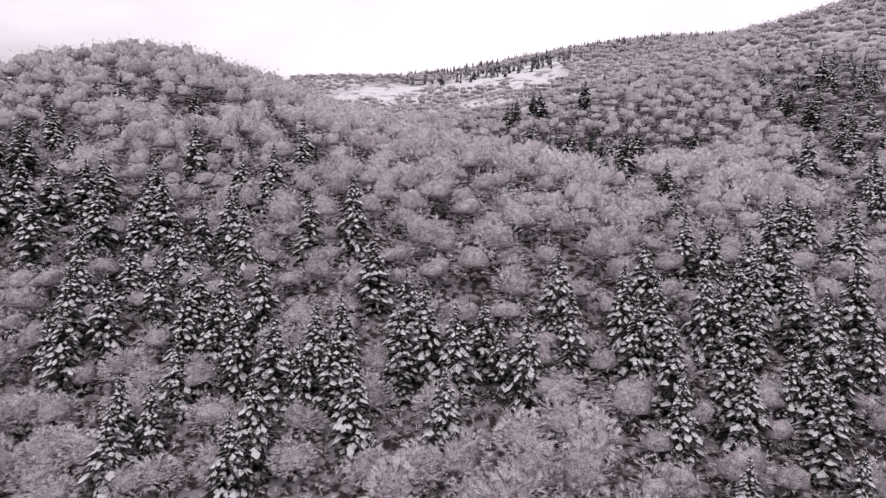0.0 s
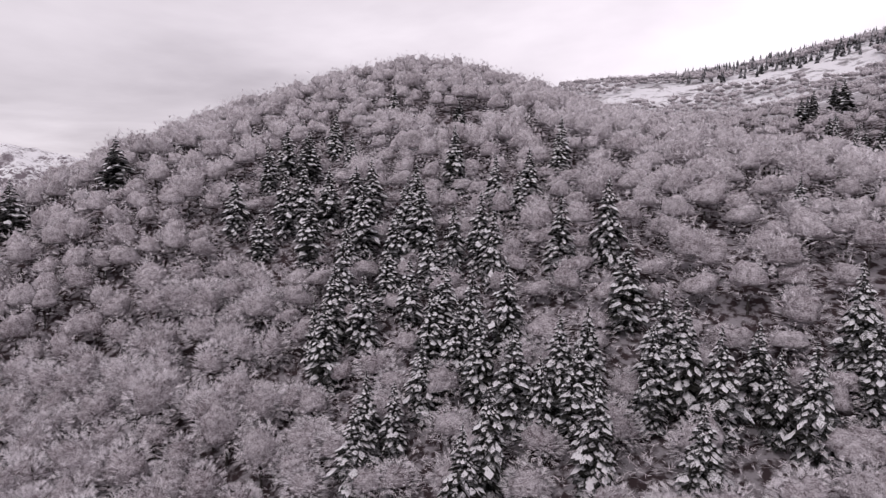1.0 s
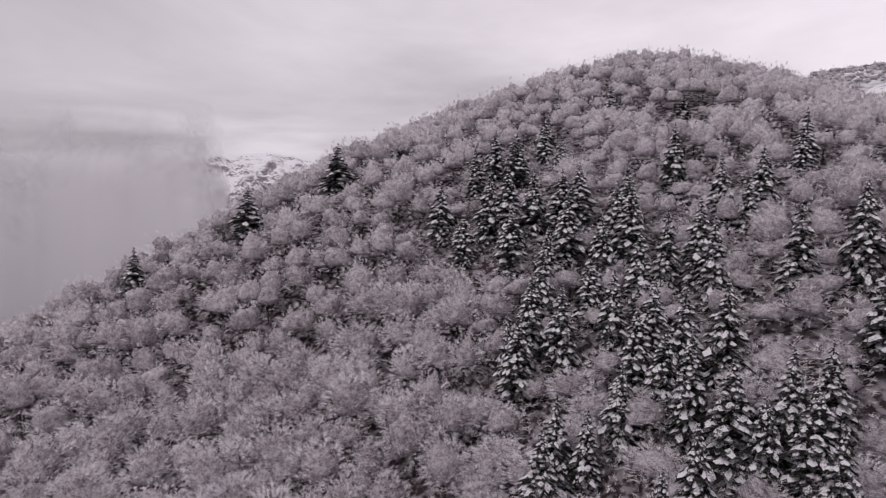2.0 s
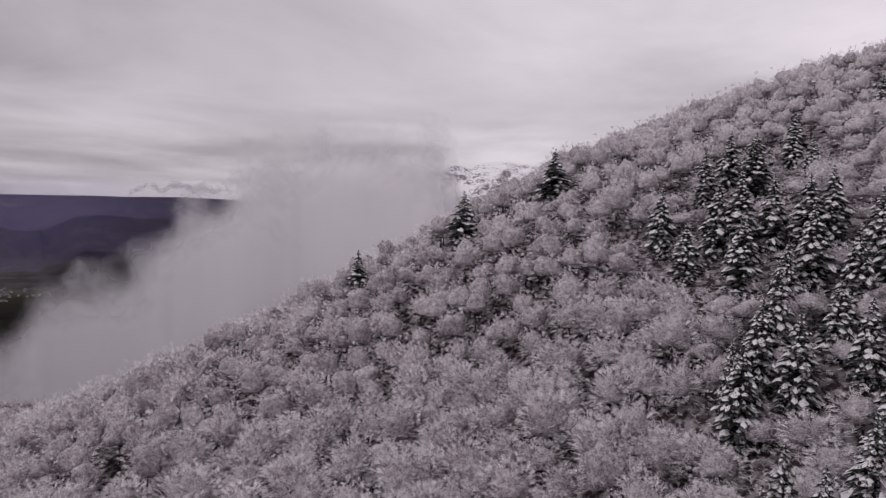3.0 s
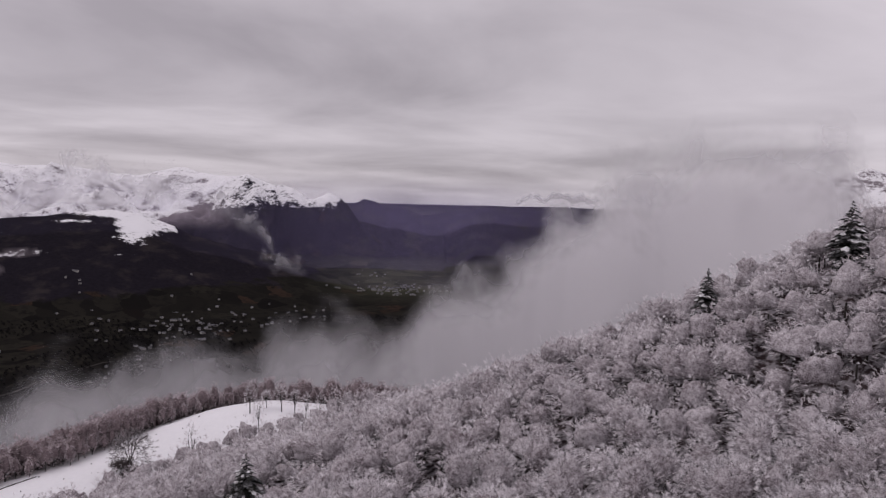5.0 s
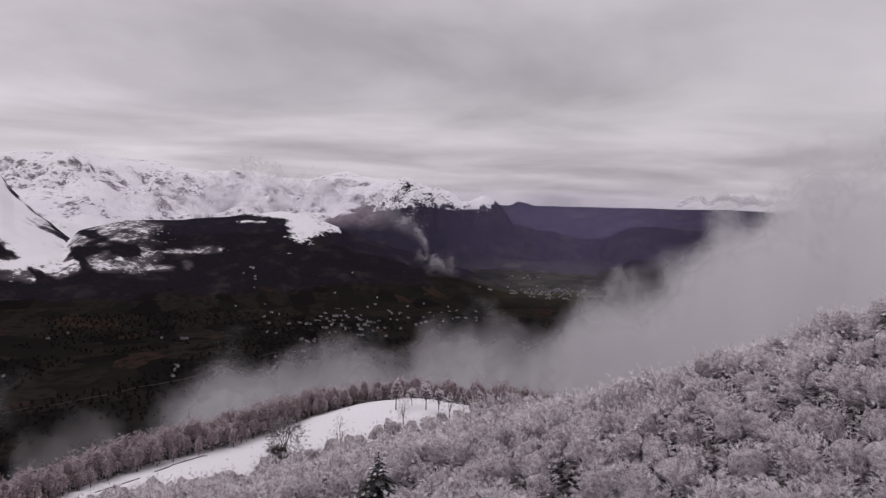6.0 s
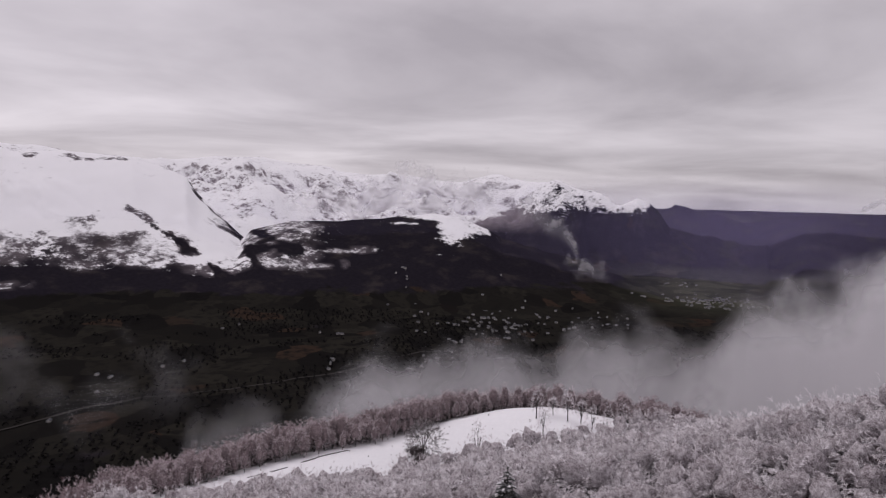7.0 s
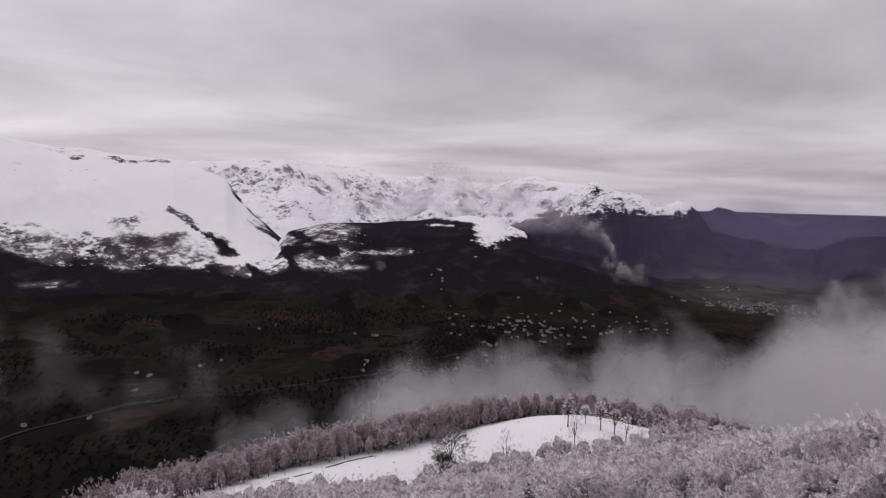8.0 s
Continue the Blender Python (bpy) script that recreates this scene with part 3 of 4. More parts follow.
            HV.append(heart + d * np.array([radius, radius, up]) * bulge * core * rng.uniform(0.80, 1.15) * (0.62 if q == levels - 1 else 1.0))
    HV.append(heart + np.array([0, 0, up * 0.9 * core]))
    apex = len(HV) - 1
    for k in range(ring):
        HF.append((k, (k + 1) % ring, apex))
    for q in range(levels - 1):
        for k in range(ring):
            a, b = q * ring + k, q * ring + (k + 1) % ring
            HF.extend(((a, a + ring, b), (b, a + ring, b + ring)))
    return (np.array(WV), np.array(WF)), (np.array(TV), np.array(TF)), (np.array(HV), np.array(HF))


def make_beech(name, rng, tall, radius, mat, mass=None, **kind):
    (wv, wf), (tv, tf), (hv, hf) = beech(rng, tall, radius, **kind)
    root = new(name)
    part_of("trunk", tri_mesh("trunk", wv, wf, M_BARK), root)
    crown = part_of("crown", tri_mesh("crown", tv, tf, mat), root)
    if mass:
        me = tri_mesh("twig_mass", hv, hf, mass)
        me.polygons.foreach_set("use_smooth", np.ones(len(hf), bool))
        part_of("twig_mass", me, crown, "dense rimed inner twigs")
    return root


def make_fir(rng, tall, wide, tiers, slump, load=1.0):
    """A fir: trunk, tiers of drooping boughs that end in fingers, and the snow that lies along them."""
    TV, TF = [], []
    root = new("fir_tree")
    tube((0, 0, -1.5), (0, 0, tall * 0.97), 0.016 * tall, 0.003 * tall, 6, TV, TF)
    for k in range(tiers):
        level = k / (tiers - 1)
        z0 = tall * (0.06 + 0.91 * level ** 0.95) + rng.uniform(-0.2, 0.2)
        reach = wide * min(1.0, ((1 - level) / 0.62)) ** 0.9 * (0.78 + 0.22 * min(1, level / 0.18)) * rng.uniform(0.88, 1.1) + 0.2
        count = max(4, int(round(11.0 - 5.5 * level)))
        start = rng.uniform(0, 6.28)
        if k % 2 == 0:
            NV, NF, SV, SF = [], [], [], []
        for b in range(count):
            if rng.uniform() < 0.07:
                continue
            turn = start + 6.283 * (b + rng.uniform(-0.3, 0.3)) / count
            length = reach * rng.uniform(0.6, 1.2)
            droop = slump * length * rng.uniform(0.7, 1.35)
            base = np.array((0, 0, z0 + rng.uniform(-0.3, 0.3)))

            def spine(u):
                return 0.12 * length * math.sin(min(1.0, u * 1.6) * 1.57) - droop * u ** 2.2

            # the dark inner bough, a roof of twigs added to darken the gaps behind the fingers
            out, aside, n = np.array((math.cos(turn), math.sin(turn), 0)), np.array((-math.sin(turn), math.cos(turn), 0)), len(NV)
            for u, w in ((0.04, 0.06), (0.42, 0.22), (0.78, 0.20)):
                p = base + out * u * length + np.array((0, 0, spine(u) - 0.05))
                NV.extend((p - aside * w * length - np.array((0, 0, 0.16 * w * length + 0.1)), p, p + aside * w * length - np.array((0, 0, 0.16 * w * length + 0.1))))
            for q in range(2):
                for e in range(2):
                    i = n + 3 * q + e
                    NF.extend(((i, i + 3, i + 4), (i, i + 4, i + 1)))
            # fingers spread from it and hang at their tips
            fingers = 4 if level < 0.7 else 3
            laden = rng.uniform() < 0.93 * load
            for f in range(fingers):
                a = (f - (fingers - 1) / 2) * 0.55 + rng.uniform(-0.2, 0.2)
                u0 = rng.uniform(0.36, 0.66)
                way = out * math.cos(a) + aside * math.sin(a)
                cross = np.array((-way[1], way[0], 0))
                far = length * (1.03 - 0.32 * abs(a)) * rng.uniform(0.74, 1.15)
                w = 0.085 * length * rng.uniform(0.7, 1.3) + 0.09
                stations = []
                for t, wide_here in ((0.0, 0.55), (0.55, 1.0), (1.0, 0.0)):
                    u = u0 + t * (far / length - u0)
                    p = base + out * u0 * length + way * (u - u0) * length + np.array((0, 0, spine(u) - 0.05 * abs(a) * length * t))
                    stations.append((p, w * wide_here))
                n = len(NV)
                (p0, w0), (p1, w1), (p2, _) = stations
                hang = np.array((0, 0, 0.35 * w + 0.10))
                NV.extend((p0 - cross * w0 - hang, p0 + cross * w0 - hang, p1 - cross * w1 * 1.35 - hang * 1.6, p1 + cross * w1 * 1.35 - hang * 1.6, p2 + way * 0.12 - hang * 1.8))
                NF.extend(((n, n + 1, n + 3), (n, n + 3, n + 2), (n + 2, n + 3, n + 4)))
                if not laden or rng.uniform() < 0.16 + 0.5 * (1 - load):
                    continue
                n = len(SV)
                thick = np.array((0, 0, (0.10 + 0.35 * w) * rng.uniform(0.7, 1.2)))
                cut_back = rng.uniform(0.0, 0.5)
                p0 = p0 + (p1 - p0) * cut_back
                for p, ww in ((p0, w0 * 1.1), (p1, w1 * rng.uniform(1.0, 1.5))):
                    SV.extend((p - cross * ww - hang * 0.35, p + thick, p + cross * ww - hang * 0.35))
                SV.append(p1 + (p2 - p1) * rng.uniform(0.45, 0.75) - hang * 0.3)
                SF.extend(((n, n + 3, n + 4), (n, n + 4, n + 1), (n + 1, n + 4, n + 5), (n + 1, n + 5, n + 2), (n + 3, n + 6, n + 4), (n + 4, n + 6, n + 5)))
        if k % 2 == 0 and k < tiers - 1:
            continue
        whorl = tagged(part_of("whorl", tri_mesh("whorl", NV, NF, M_NEEDLE), root), kind="stuff")
        if SF:
            snow = tri_mesh("snow_load", SV, SF, M_FIRSNOW)
            snow.polygons.foreach_set("use_smooth", np.ones(len(SF), bool))
            tagged(part_of("snow_load", snow, whorl, "white snow lying on the boughs"), kind="stuff")
    part_of("trunk", tri_mesh("trunk", TV, TF, M_BARK), root)
    return root


def stand_at(x, y, sink=0.2):
    return float(height(np.array([x]), np.array([y]))[0]) - sink


def place_firs(spots, models, label, group, rng, broad=1.0):
    for x, y, tall in spots:
        tall *= 1.08
        k = rng.randint(len(models))
        m = Matrix.LocRotScale((x, y, stand_at(x, y)), Euler((0, 0, rng.uniform(0, 6.28))), None)
        s = tall / 17.2
        ob = copy_thing(models[k], m)
        ob.scale = (broad * s * rng.uniform(0.88, 1.12), broad * s * rng.uniform(0.88, 1.12), s)
        tagged(ob, label, "fir tree", group)


rng = np.random.RandomState(11)
FIR_MODELS = [make_fir(np.random.RandomState(30 + k), 18.0, w, t, d) for k, (w, t, d) in enumerate(((3.8, 22, 0.32), (3.4, 24, 0.38), (4.1, 22, 0.28), (3.6, 22, 0.42), (3.2, 24, 0.36)))]
DARK_FIRS = [make_fir(np.random.RandomState(40 + k), 18.0, w, t, d, 0.6) for k, (w, t, d) in enumerate(((3.7, 22, 0.32), (3.3, 24, 0.38), (4.0, 22, 0.28)))]
BROW_FIRS = [(-198, 196, 18.0), (-213, 167, 18.2), (-227, 132, 17.4), (-185, 1, 16.0)]
SPUR_FIRS = [
    (-134, 181, 17.9), (-138, 203, 16.2), (-139, 215, 16.2), (-129, 213, 16.8),
    (-131, 234, 15.2), (-120, 226, 12.2), (-125, 270, 13.7), (-121, 176, 14), (-119, 185, 18.7), (-114, 187, 19.5),
    (-107, 190, 17.9), (-104, 175, 17.5), (-99, 192, 17.5), (-96, 196, 17.5),
]
STAND_FIRS = [
    (-89, 178, 19.5), (-84, 159, 19.5), (-83, 153, 17.5), (-78, 141, 19.5), (-74, 151, 17.5), (-79, 191, 19.2),
    (-73, 181, 19.5), (-76, 172, 17.5), (-64, 167, 17), (-76, 213, 20.3), (-58, 199, 17.5), (-60, 172, 17.5),
    (-54, 175, 17.5), (-48, 167, 17.5), (-50, 205, 17.5), (-46, 228, 16.2), (-52, 135, 15.4), (-59, 125, 17.5),
    (-54, 152, 17.5), (-47, 150, 17.5), (-39, 149, 17.5), (-41, 138, 17.5),
]
LOWER_FIRS = [
    (-32, 167, 17.9), (-22, 171, 19.1), (-15, 154, 17.5), (-32, 131, 19.2), (-33, 120, 19.1), (-27, 131, 14.7),
    (-25, 137, 16.2), (-20, 138, 16.7), (-15, 121, 19.5), (-7, 140, 19.9), (-3, 138, 19.5), (-8, 134, 17.5),
    (3, 131, 19.5), (1, 120, 16.1), (9, 140, 15.1), (12, 134, 14.6), (17, 132, 17.2), (25, 147, 19.5), (19, 195, 12.1),
]
GULLY_FIRS = [
    (44, 148, 19.9), (38, 142, 19.5), (39, 135, 17.5), (60, 170, 17.2), (65, 166, 17.5), (69, 206, 12.8),
    (55, 142, 19.5), (57, 140, 17.5), (72, 161, 17.5), (67, 146, 19.5), (77, 147, 17.5), (77, 136, 19.5),
    (43, 125, 19.5), (55, 120, 17.5), (54, 126, 17.5), (66, 126, 17.5), (69, 123, 17.5), (75, 126, 17.5),
    (49, 105, 13.4), (67, 105, 14), (80, 168, 19.5), (78, 156, 19.5), (64, 148, 17.5),
]
EAST_FIRS = [
    (89, 189, 15), (94, 189, 16.9), (95, 180, 17.5), (101, 176, 14.7), (133, 254, 19.5), (102, 170, 17.5),
    (88, 145, 19.5), (142, 229, 17.5), (84, 132, 17.5),
]
UPPER_FIRS = [
    (141, 281, 10.8), (74, 230, 13.9), (127, 353, 12.9), (60, 243, 12.2), (171, 293, 17.5), (181, 344, 15.8),
    (183, 370, 13.2), (82, 385, 19.5), (83, 365, 18.4), (91, 455, 19.1), (41, 454, 14.3), (59, 467, 17.5),
    (62, 456, 19.1), (48, 466, 15.4), (71, 391, 17.7), (102, 365, 17.9), (69, 265, 19.5), (50, 409, 17.5),
    (63, 391, 17.6), (-135, 240, 14.3), (-128, 211, 16.2), (-94, 264, 11.1),
]
RIGHT_FIRS = [
    (212, 395, 20), (210, 381, 17.9), (196, 366, 13.3), (182, 351, 14.5), (198, 394, 12), (194, 417, 9), (181, 376, 15.3),
    (231, 401, 14.7), (228, 382, 16.2), (211, 357, 17.1), (206, 340, 12.8), (195, 338, 14.4), (175, 306, 20), (174, 296, 19.1),
    (182, 331, 12.3), (192, 313, 15.3), (180, 285, 14.2), (155, 267, 18.7), (131, 228, 11.5), (136, 221, 16.1),
    (130, 205, 17.4), (115, 193, 14.2), (130, 248, 10.8), (224, 365, 17.6), (228, 413, 14.9), (81, 371, 17.4), (59, 255, 13.8),
    (75, 395, 14.7), (94, 367, 17.4), (101, 374, 14.3), (87, 364, 18.9), (62, 407, 13.2), (53, 413, 17),
]
def companions(spots, share, seed):
    """Firs that stand close below the others in the dense stands."""
    r = np.random.RandomState(seed)
    found = []
    for x, y, tall in spots:
        px, py = x + r.uniform(-2.5, 2.5), y - r.uniform(6, 9)
        if r.uniform() < share and min(math.hypot(px - a, py - b) for a, b, _ in ALL_FIRS + found) > 4.2:
            found.append((px, py, tall * r.uniform(0.78, 1.02)))
    return found


ALL_FIRS = BROW_FIRS + SPUR_FIRS + STAND_FIRS + LOWER_FIRS + GULLY_FIRS + EAST_FIRS + UPPER_FIRS + RIGHT_FIRS
CLOSE_FIRS = companions(STAND_FIRS, 0.6, 1) + companions(LOWER_FIRS, 0.2, 2) + companions(GULLY_FIRS, 0.4, 3)
place_firs(CLOSE_FIRS, FIR_MODELS, "snow-laden fir pressed close among others in the stand", "close-standing firs", rng)
place_firs(RIGHT_FIRS, FIR_MODELS, "dark fir lightly snowed in the thick stand of the eastern hillside", "firs of the eastern hillside", rng, 0.85)
place_firs(BROW_FIRS, DARK_FIRS, "dark lightly snowed fir standing clear on the beech-covered brow", "firs on the brow", rng, 1.35)
place_firs(SPUR_FIRS, FIR_MODELS, "snow-laden fir standing among rimed beeches on the spur", "firs on the spur", rng, 1.1)
place_firs(STAND_FIRS, FIR_MODELS, "tall snow-laden fir in a dense stand on the slope", "firs of the middle stand", rng)
place_firs(LOWER_FIRS, FIR_MODELS, "snow-laden fir at the lower edge of the stand", "firs of the lower stand", rng)
place_firs(GULLY_FIRS, FIR_MODELS, "tall dark fir with snowy boughs in the eastern stand", "firs of the eastern stand", rng)
place_firs(EAST_FIRS, FIR_MODELS, "dark fir with snowy boughs on the eastern slope", "firs of the eastern slope", rng)
place_firs(UPPER_FIRS, DARK_FIRS, "small dark fir dusted with snow, high on the slope", "firs of the upper slope", rng, 1.1)
for model in FIR_MODELS + DARK_FIRS:
    for ob in [*model.children_recursive, model]:
        bpy.data.objects.remove(ob)
FIR_XY = np.array([(f[0], f[1]) for f in ALL_FIRS + CLOSE_FIRS], float)


# ---- the beech woods ----
def scatter(step, x0, x1, y0, y1, seed):
    r = np.random.RandomState(seed)
    gx, gy = np.meshgrid(np.arange(x0, x1, step), np.arange(y0, y1, step))
    gx = gx + (np.arange(gy.shape[0]) % 2)[:, None] * step * 0.5
    return (gx + r.uniform(-0.42, 0.42, gx.shape) * step).ravel(), (gy + r.uniform(-0.42, 0.42, gy.shape) * step).ravel()


def bearing(x, y):
    dx, dy = x - CENTRE[0], y - CENTRE[1]
    return np.degrees(np.arctan2(-dx, dy)), np.hypot(dx, dy)


def join_trees(name, models, xs, ys, scales, mat, label, category, seed, rounded=False, spread=0.0):
    """Many far trees as one mesh: each is a turned and scaled copy of one of the models' arrays."""
    r = np.random.RandomState(seed)
    z = height(xs, ys)
    pick, turn = r.randint(len(models), size=len(xs)), r.uniform(0, 6.283, len(xs))
    VV, FF, base = [], [], 0
    for k, (v, f) in enumerate(models):
        m = np.where(pick == k)[0]
        if not len(m):
            continue
        c, s = np.cos(turn[m])[:, None], np.sin(turn[m])[:, None]
        sc = scales[m][:, None]
        wide = np.maximum(sc, (spread * np.ones(len(xs)))[m][:, None]) * r.uniform(0.9, 1.2, (len(m), 1))
        X = (v[:, 0] * c - v[:, 1] * s) * wide + xs[m][:, None]
        Y = (v[:, 0] * s + v[:, 1] * c) * wide + ys[m][:, None]
        Z = v[:, 2] * sc + z[m][:, None] - 0.3
        VV.append(np.stack([X, Y, Z], -1).reshape(-1, 3))
        FF.append((f[None] + (np.arange(len(m)) * len(v))[:, None, None] + base).reshape(-1, 3))
        base += len(m) * len(v)
    me = tri_mesh(name, np.concatenate(VV), np.concatenate(FF), mat)
    if rounded:
        me.polygons.foreach_set("use_smooth", np.ones(len(me.polygons), bool))
    return tagged(new(name, me), label, category, kind="stuff")


def hidden_from_flight(x, y):
    """Trees that the ground hides from five points along the camera's path."""
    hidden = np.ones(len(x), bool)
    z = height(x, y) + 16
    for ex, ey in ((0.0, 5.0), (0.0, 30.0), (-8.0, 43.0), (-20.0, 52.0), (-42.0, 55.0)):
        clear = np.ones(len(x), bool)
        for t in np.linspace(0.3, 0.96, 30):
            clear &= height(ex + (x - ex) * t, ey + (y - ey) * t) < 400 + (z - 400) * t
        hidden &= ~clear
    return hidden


BEECH_MODELS = [make_beech("beech_tree", np.random.RandomState(50 + k), 14.2, 5.5, M_FROST, M_MASS, sprays=240, twigs=9, blade=(1.2, 0.105)) for k in range(6)]
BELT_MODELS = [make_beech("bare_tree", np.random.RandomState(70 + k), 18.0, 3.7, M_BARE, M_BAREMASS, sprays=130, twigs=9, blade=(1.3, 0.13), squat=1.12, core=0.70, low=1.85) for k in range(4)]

def belt_side(x, y):
    """The far side of the meadow, where the woods are bare and brown."""
    az, r = bearing(x, y)
    p = np.array(MEADOW_NEAR[::-1] + [(-410, 12), (-425, 30)], float)
    paz, pr = bearing(p[:, 0], p[:, 1])
    return (az > 92) & (r > np.interp(az, paz[::-1], pr[::-1]) + 10)


wx, wy = scatter(8.3, -520, 330, -330, 480, 5)
waz, wr = bearing(wx, wy)
wz = height(wx, wy)
keep = (wr > 62) & (wr < 470) & (waz > np.where(wr < 260, -78, -48)) & (waz < 158) & (meadow_edge(wx, wy) < -3) & ~belt_side(wx, wy) & (wz > 195)
gap = np.min(np.hypot(wx[:, None] - FIR_XY[:, 0], wy[:, None] - FIR_XY[:, 1]), axis=1)
keep &= gap > 3.0
# no beech before a fir on the camera's side, so that the fir shows
for ahead in (3.5, 6.0):
    front = np.min(np.hypot(wx[:, None] - FIR_XY[:, 0] - 0.15 * ahead, wy[:, None] - FIR_XY[:, 1] + ahead), axis=1)
    keep &= front > 1.8
wx, wy, wr, waz, gap = wx[keep], wy[keep], wr[keep], waz[keep], gap[keep]
keep = ~hidden_from_flight(wx, wy)
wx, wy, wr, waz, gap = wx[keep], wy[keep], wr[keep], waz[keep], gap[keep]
# beeches are lower among the firs and towards the summit
wsize = np.random.RandomState(9).uniform(0.66, 1.08, len(wx)) * (0.70 + 0.30 * smooth(6, 24, gap)) * (1 - 0.16 * smooth(230, 330, wy))
wspread = np.full(len(wx), 0.80)
# shrunk further on the brow and upper slope, to show firs to the camera
for spots, reach, low in ((BROW_FIRS, 17, 0.30), (SPUR_FIRS, 12, 0.5), (UPPER_FIRS, 16, 0.34), (RIGHT_FIRS, 12, 0.55)):
    spots = np.array(spots, float)
    clear = np.min(np.hypot(wx[:, None] - spots[:, 0], wy[:, None] - spots[:, 1]), axis=1)
    wsize *= low + (1 - low) * smooth(0.4 * reach, reach, clear)
    wspread *= 0.6 + 0.4 * smooth(0.4 * reach, reach, clear)
# the trees that the flight passes nearest: the slope west of the gully and below the fir stand
score = np.where(meadow_edge(wx, wy) > -13, 150.0, wr + 45 * (waz < 30))
near = np.argsort(score)[:295]
grow = np.random.RandomState(8)
for i in near:
    m = Matrix.LocRotScale((wx[i], wy[i], stand_at(wx[i], wy[i])), Euler((0, 0, grow.uniform(0, 6.28))), None)
    ob = copy_thing(BEECH_MODELS[grow.randint(6)], m)
    s = wsize[i]
    wide = max(s, 0.80)
    ob.scale = (wide * grow.uniform(0.9, 1.15), wide * grow.uniform(0.9, 1.15), s)
    tagged(ob, "leafless beech tree white with rime on a snowy slope", "beech tree", "rimed beeches of the lower slope")
rest = np.setdiff1d(np.arange(len(wx)), near)
for r0, r1, sprays, twigs, blade, tag in ((0, 185, 90, 6, (1.3, 0.15), "lower"), (185, 265, 60, 5, (1.4, 0.19), "middle"), (265, 900, 34, 4, (1.6, 0.26), "upper")):
    ring = rest[(wr[rest] >= r0) & (wr[rest] < r1)]
    models = [beech(np.random.RandomState(90 + k), 14.2, 5.6, sprays=sprays, twigs=twigs, blade=blade, fine=False) for k in range(6)]
    join_trees("beech_woods", [m[1] for m in models], wx[ring], wy[ring], wsize[ring], M_FROST, "dense leafless beech woods white with rime on the " + tag + " slope", "woods", 21, spread=wspread[ring])
    join_trees("beech_crowns", [m[2] for m in models], wx[ring], wy[ring], wsize[ring], M_MASS, "dense rimed crowns of the beech woods on the " + tag + " slope", "woods", 21, True, wspread[ring])
    join_trees("beech_trunks", [m[0] for m in models], wx[ring], wy[ring], wsize[ring], M_BARK, "dark trunks of the rimed beech woods on the " + tag + " slope", "woods", 21, spread=wspread[ring])
# brushwood on the woodland floor between the firs and under the beeches
bx, by = scatter(2.9, -150, 150, 84, 250, 12)
bgap = np.min(np.hypot(bx[:, None] - FIR_XY[:, 0], by[:, None] - FIR_XY[:, 1]), axis=1)
keep = (bgap < 17) & (bgap > 1.4)
bx, by = bx[keep], by[keep]
BRUSH = [beech(np.random.RandomState(180 + k), 3.6, 2.0, sprays=8, twigs=6, blade=(1.2, 0.14), fine=False)[1] for k in range(5)]
join_trees("brushwood", BRUSH, bx, by, grow.uniform(0.5, 1.15, len(bx)), M_FROST, "rimed brushwood on the floor of the fir stand", "brushwood", 26)
# the belt of taller bare trees round the far edge of the meadow, and the woods that fall away behind it
tx, ty = scatter(5.6, -620, -180, -420, 90, 31)
edge = meadow_edge(tx, ty)
taz, tr = bearing(tx, ty)
keep = (edge < -1.5) & (edge > -75) & belt_side(tx, ty) & (taz < 156)
tx, ty, edge = tx[keep], ty[keep], edge[keep]
keep = ~hidden_from_flight(tx, ty)
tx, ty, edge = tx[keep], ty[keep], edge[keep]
where = np.argsort(-edge)
for i in where[:260]:
    m = Matrix.LocRotScale((tx[i], ty[i], stand_at(tx[i], ty[i])), Euler((0, 0, grow.uniform(0, 6.28))), None)
    ob = copy_thing(BELT_MODELS[grow.randint(4)], m)
    s = grow.uniform(0.62, 1.0) * (0.62 + 0.38 * smooth(2, 10, -edge[i]))
    ob.scale = (s * grow.uniform(1.0, 1.3), s * grow.uniform(1.0, 1.3), s)
    tagged(ob, "bare mauve-brown tree dusted with rime at the edge of the meadow", "bare tree", "bare trees round the meadow")
BELT = [beech(np.random.RandomState(120 + k), 18.0, 4.0, sprays=46, twigs=5, blade=(1.7, 0.24), squat=1.12, fine=False, low=1.8) for k in range(4)]
late = where[260:1400]
lsize = grow.uniform(0.62, 1.0, len(late))
join_trees("bare_woods", [m[1] for m in BELT], tx[late], ty[late], lsize, M_BARE, "bare mauve-brown woods on the slope below the meadow", "woods", 23)
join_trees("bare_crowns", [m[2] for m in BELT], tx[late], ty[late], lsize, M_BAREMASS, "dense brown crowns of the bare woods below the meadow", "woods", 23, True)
join_trees("bare_trunks", [m[0] for m in BELT], tx[late], ty[late], lsize, M_BARK, "dark trunks of the bare woods below the meadow", "woods", 23)

# the far slopes to the north
fx, fy = scatter(8.6, -420, 760, 330, 1250, 6)
faz, fr = bearing(fx, fy)
ragged = fx + 130 * fbm(fx, fy, 160, 3)
pasture = (fy + 90 * fbm(fx + 300, fy, 120, 3) > 580) & (ragged > -330) & (ragged < 150)
keep = (fr > 470) & (fr < 1150) & (faz > -46) & (faz < 32) & ~(pasture & (fbm(fx, fy, 60, 3) < 0.02))
fx, fy = fx[keep], fy[keep]
FARM = [beech(np.random.RandomState(140 + k), 10.0, 6.2, sprays=10, twigs=2, blade=(2.0, 0.6), fine=False) for k in range(4)]
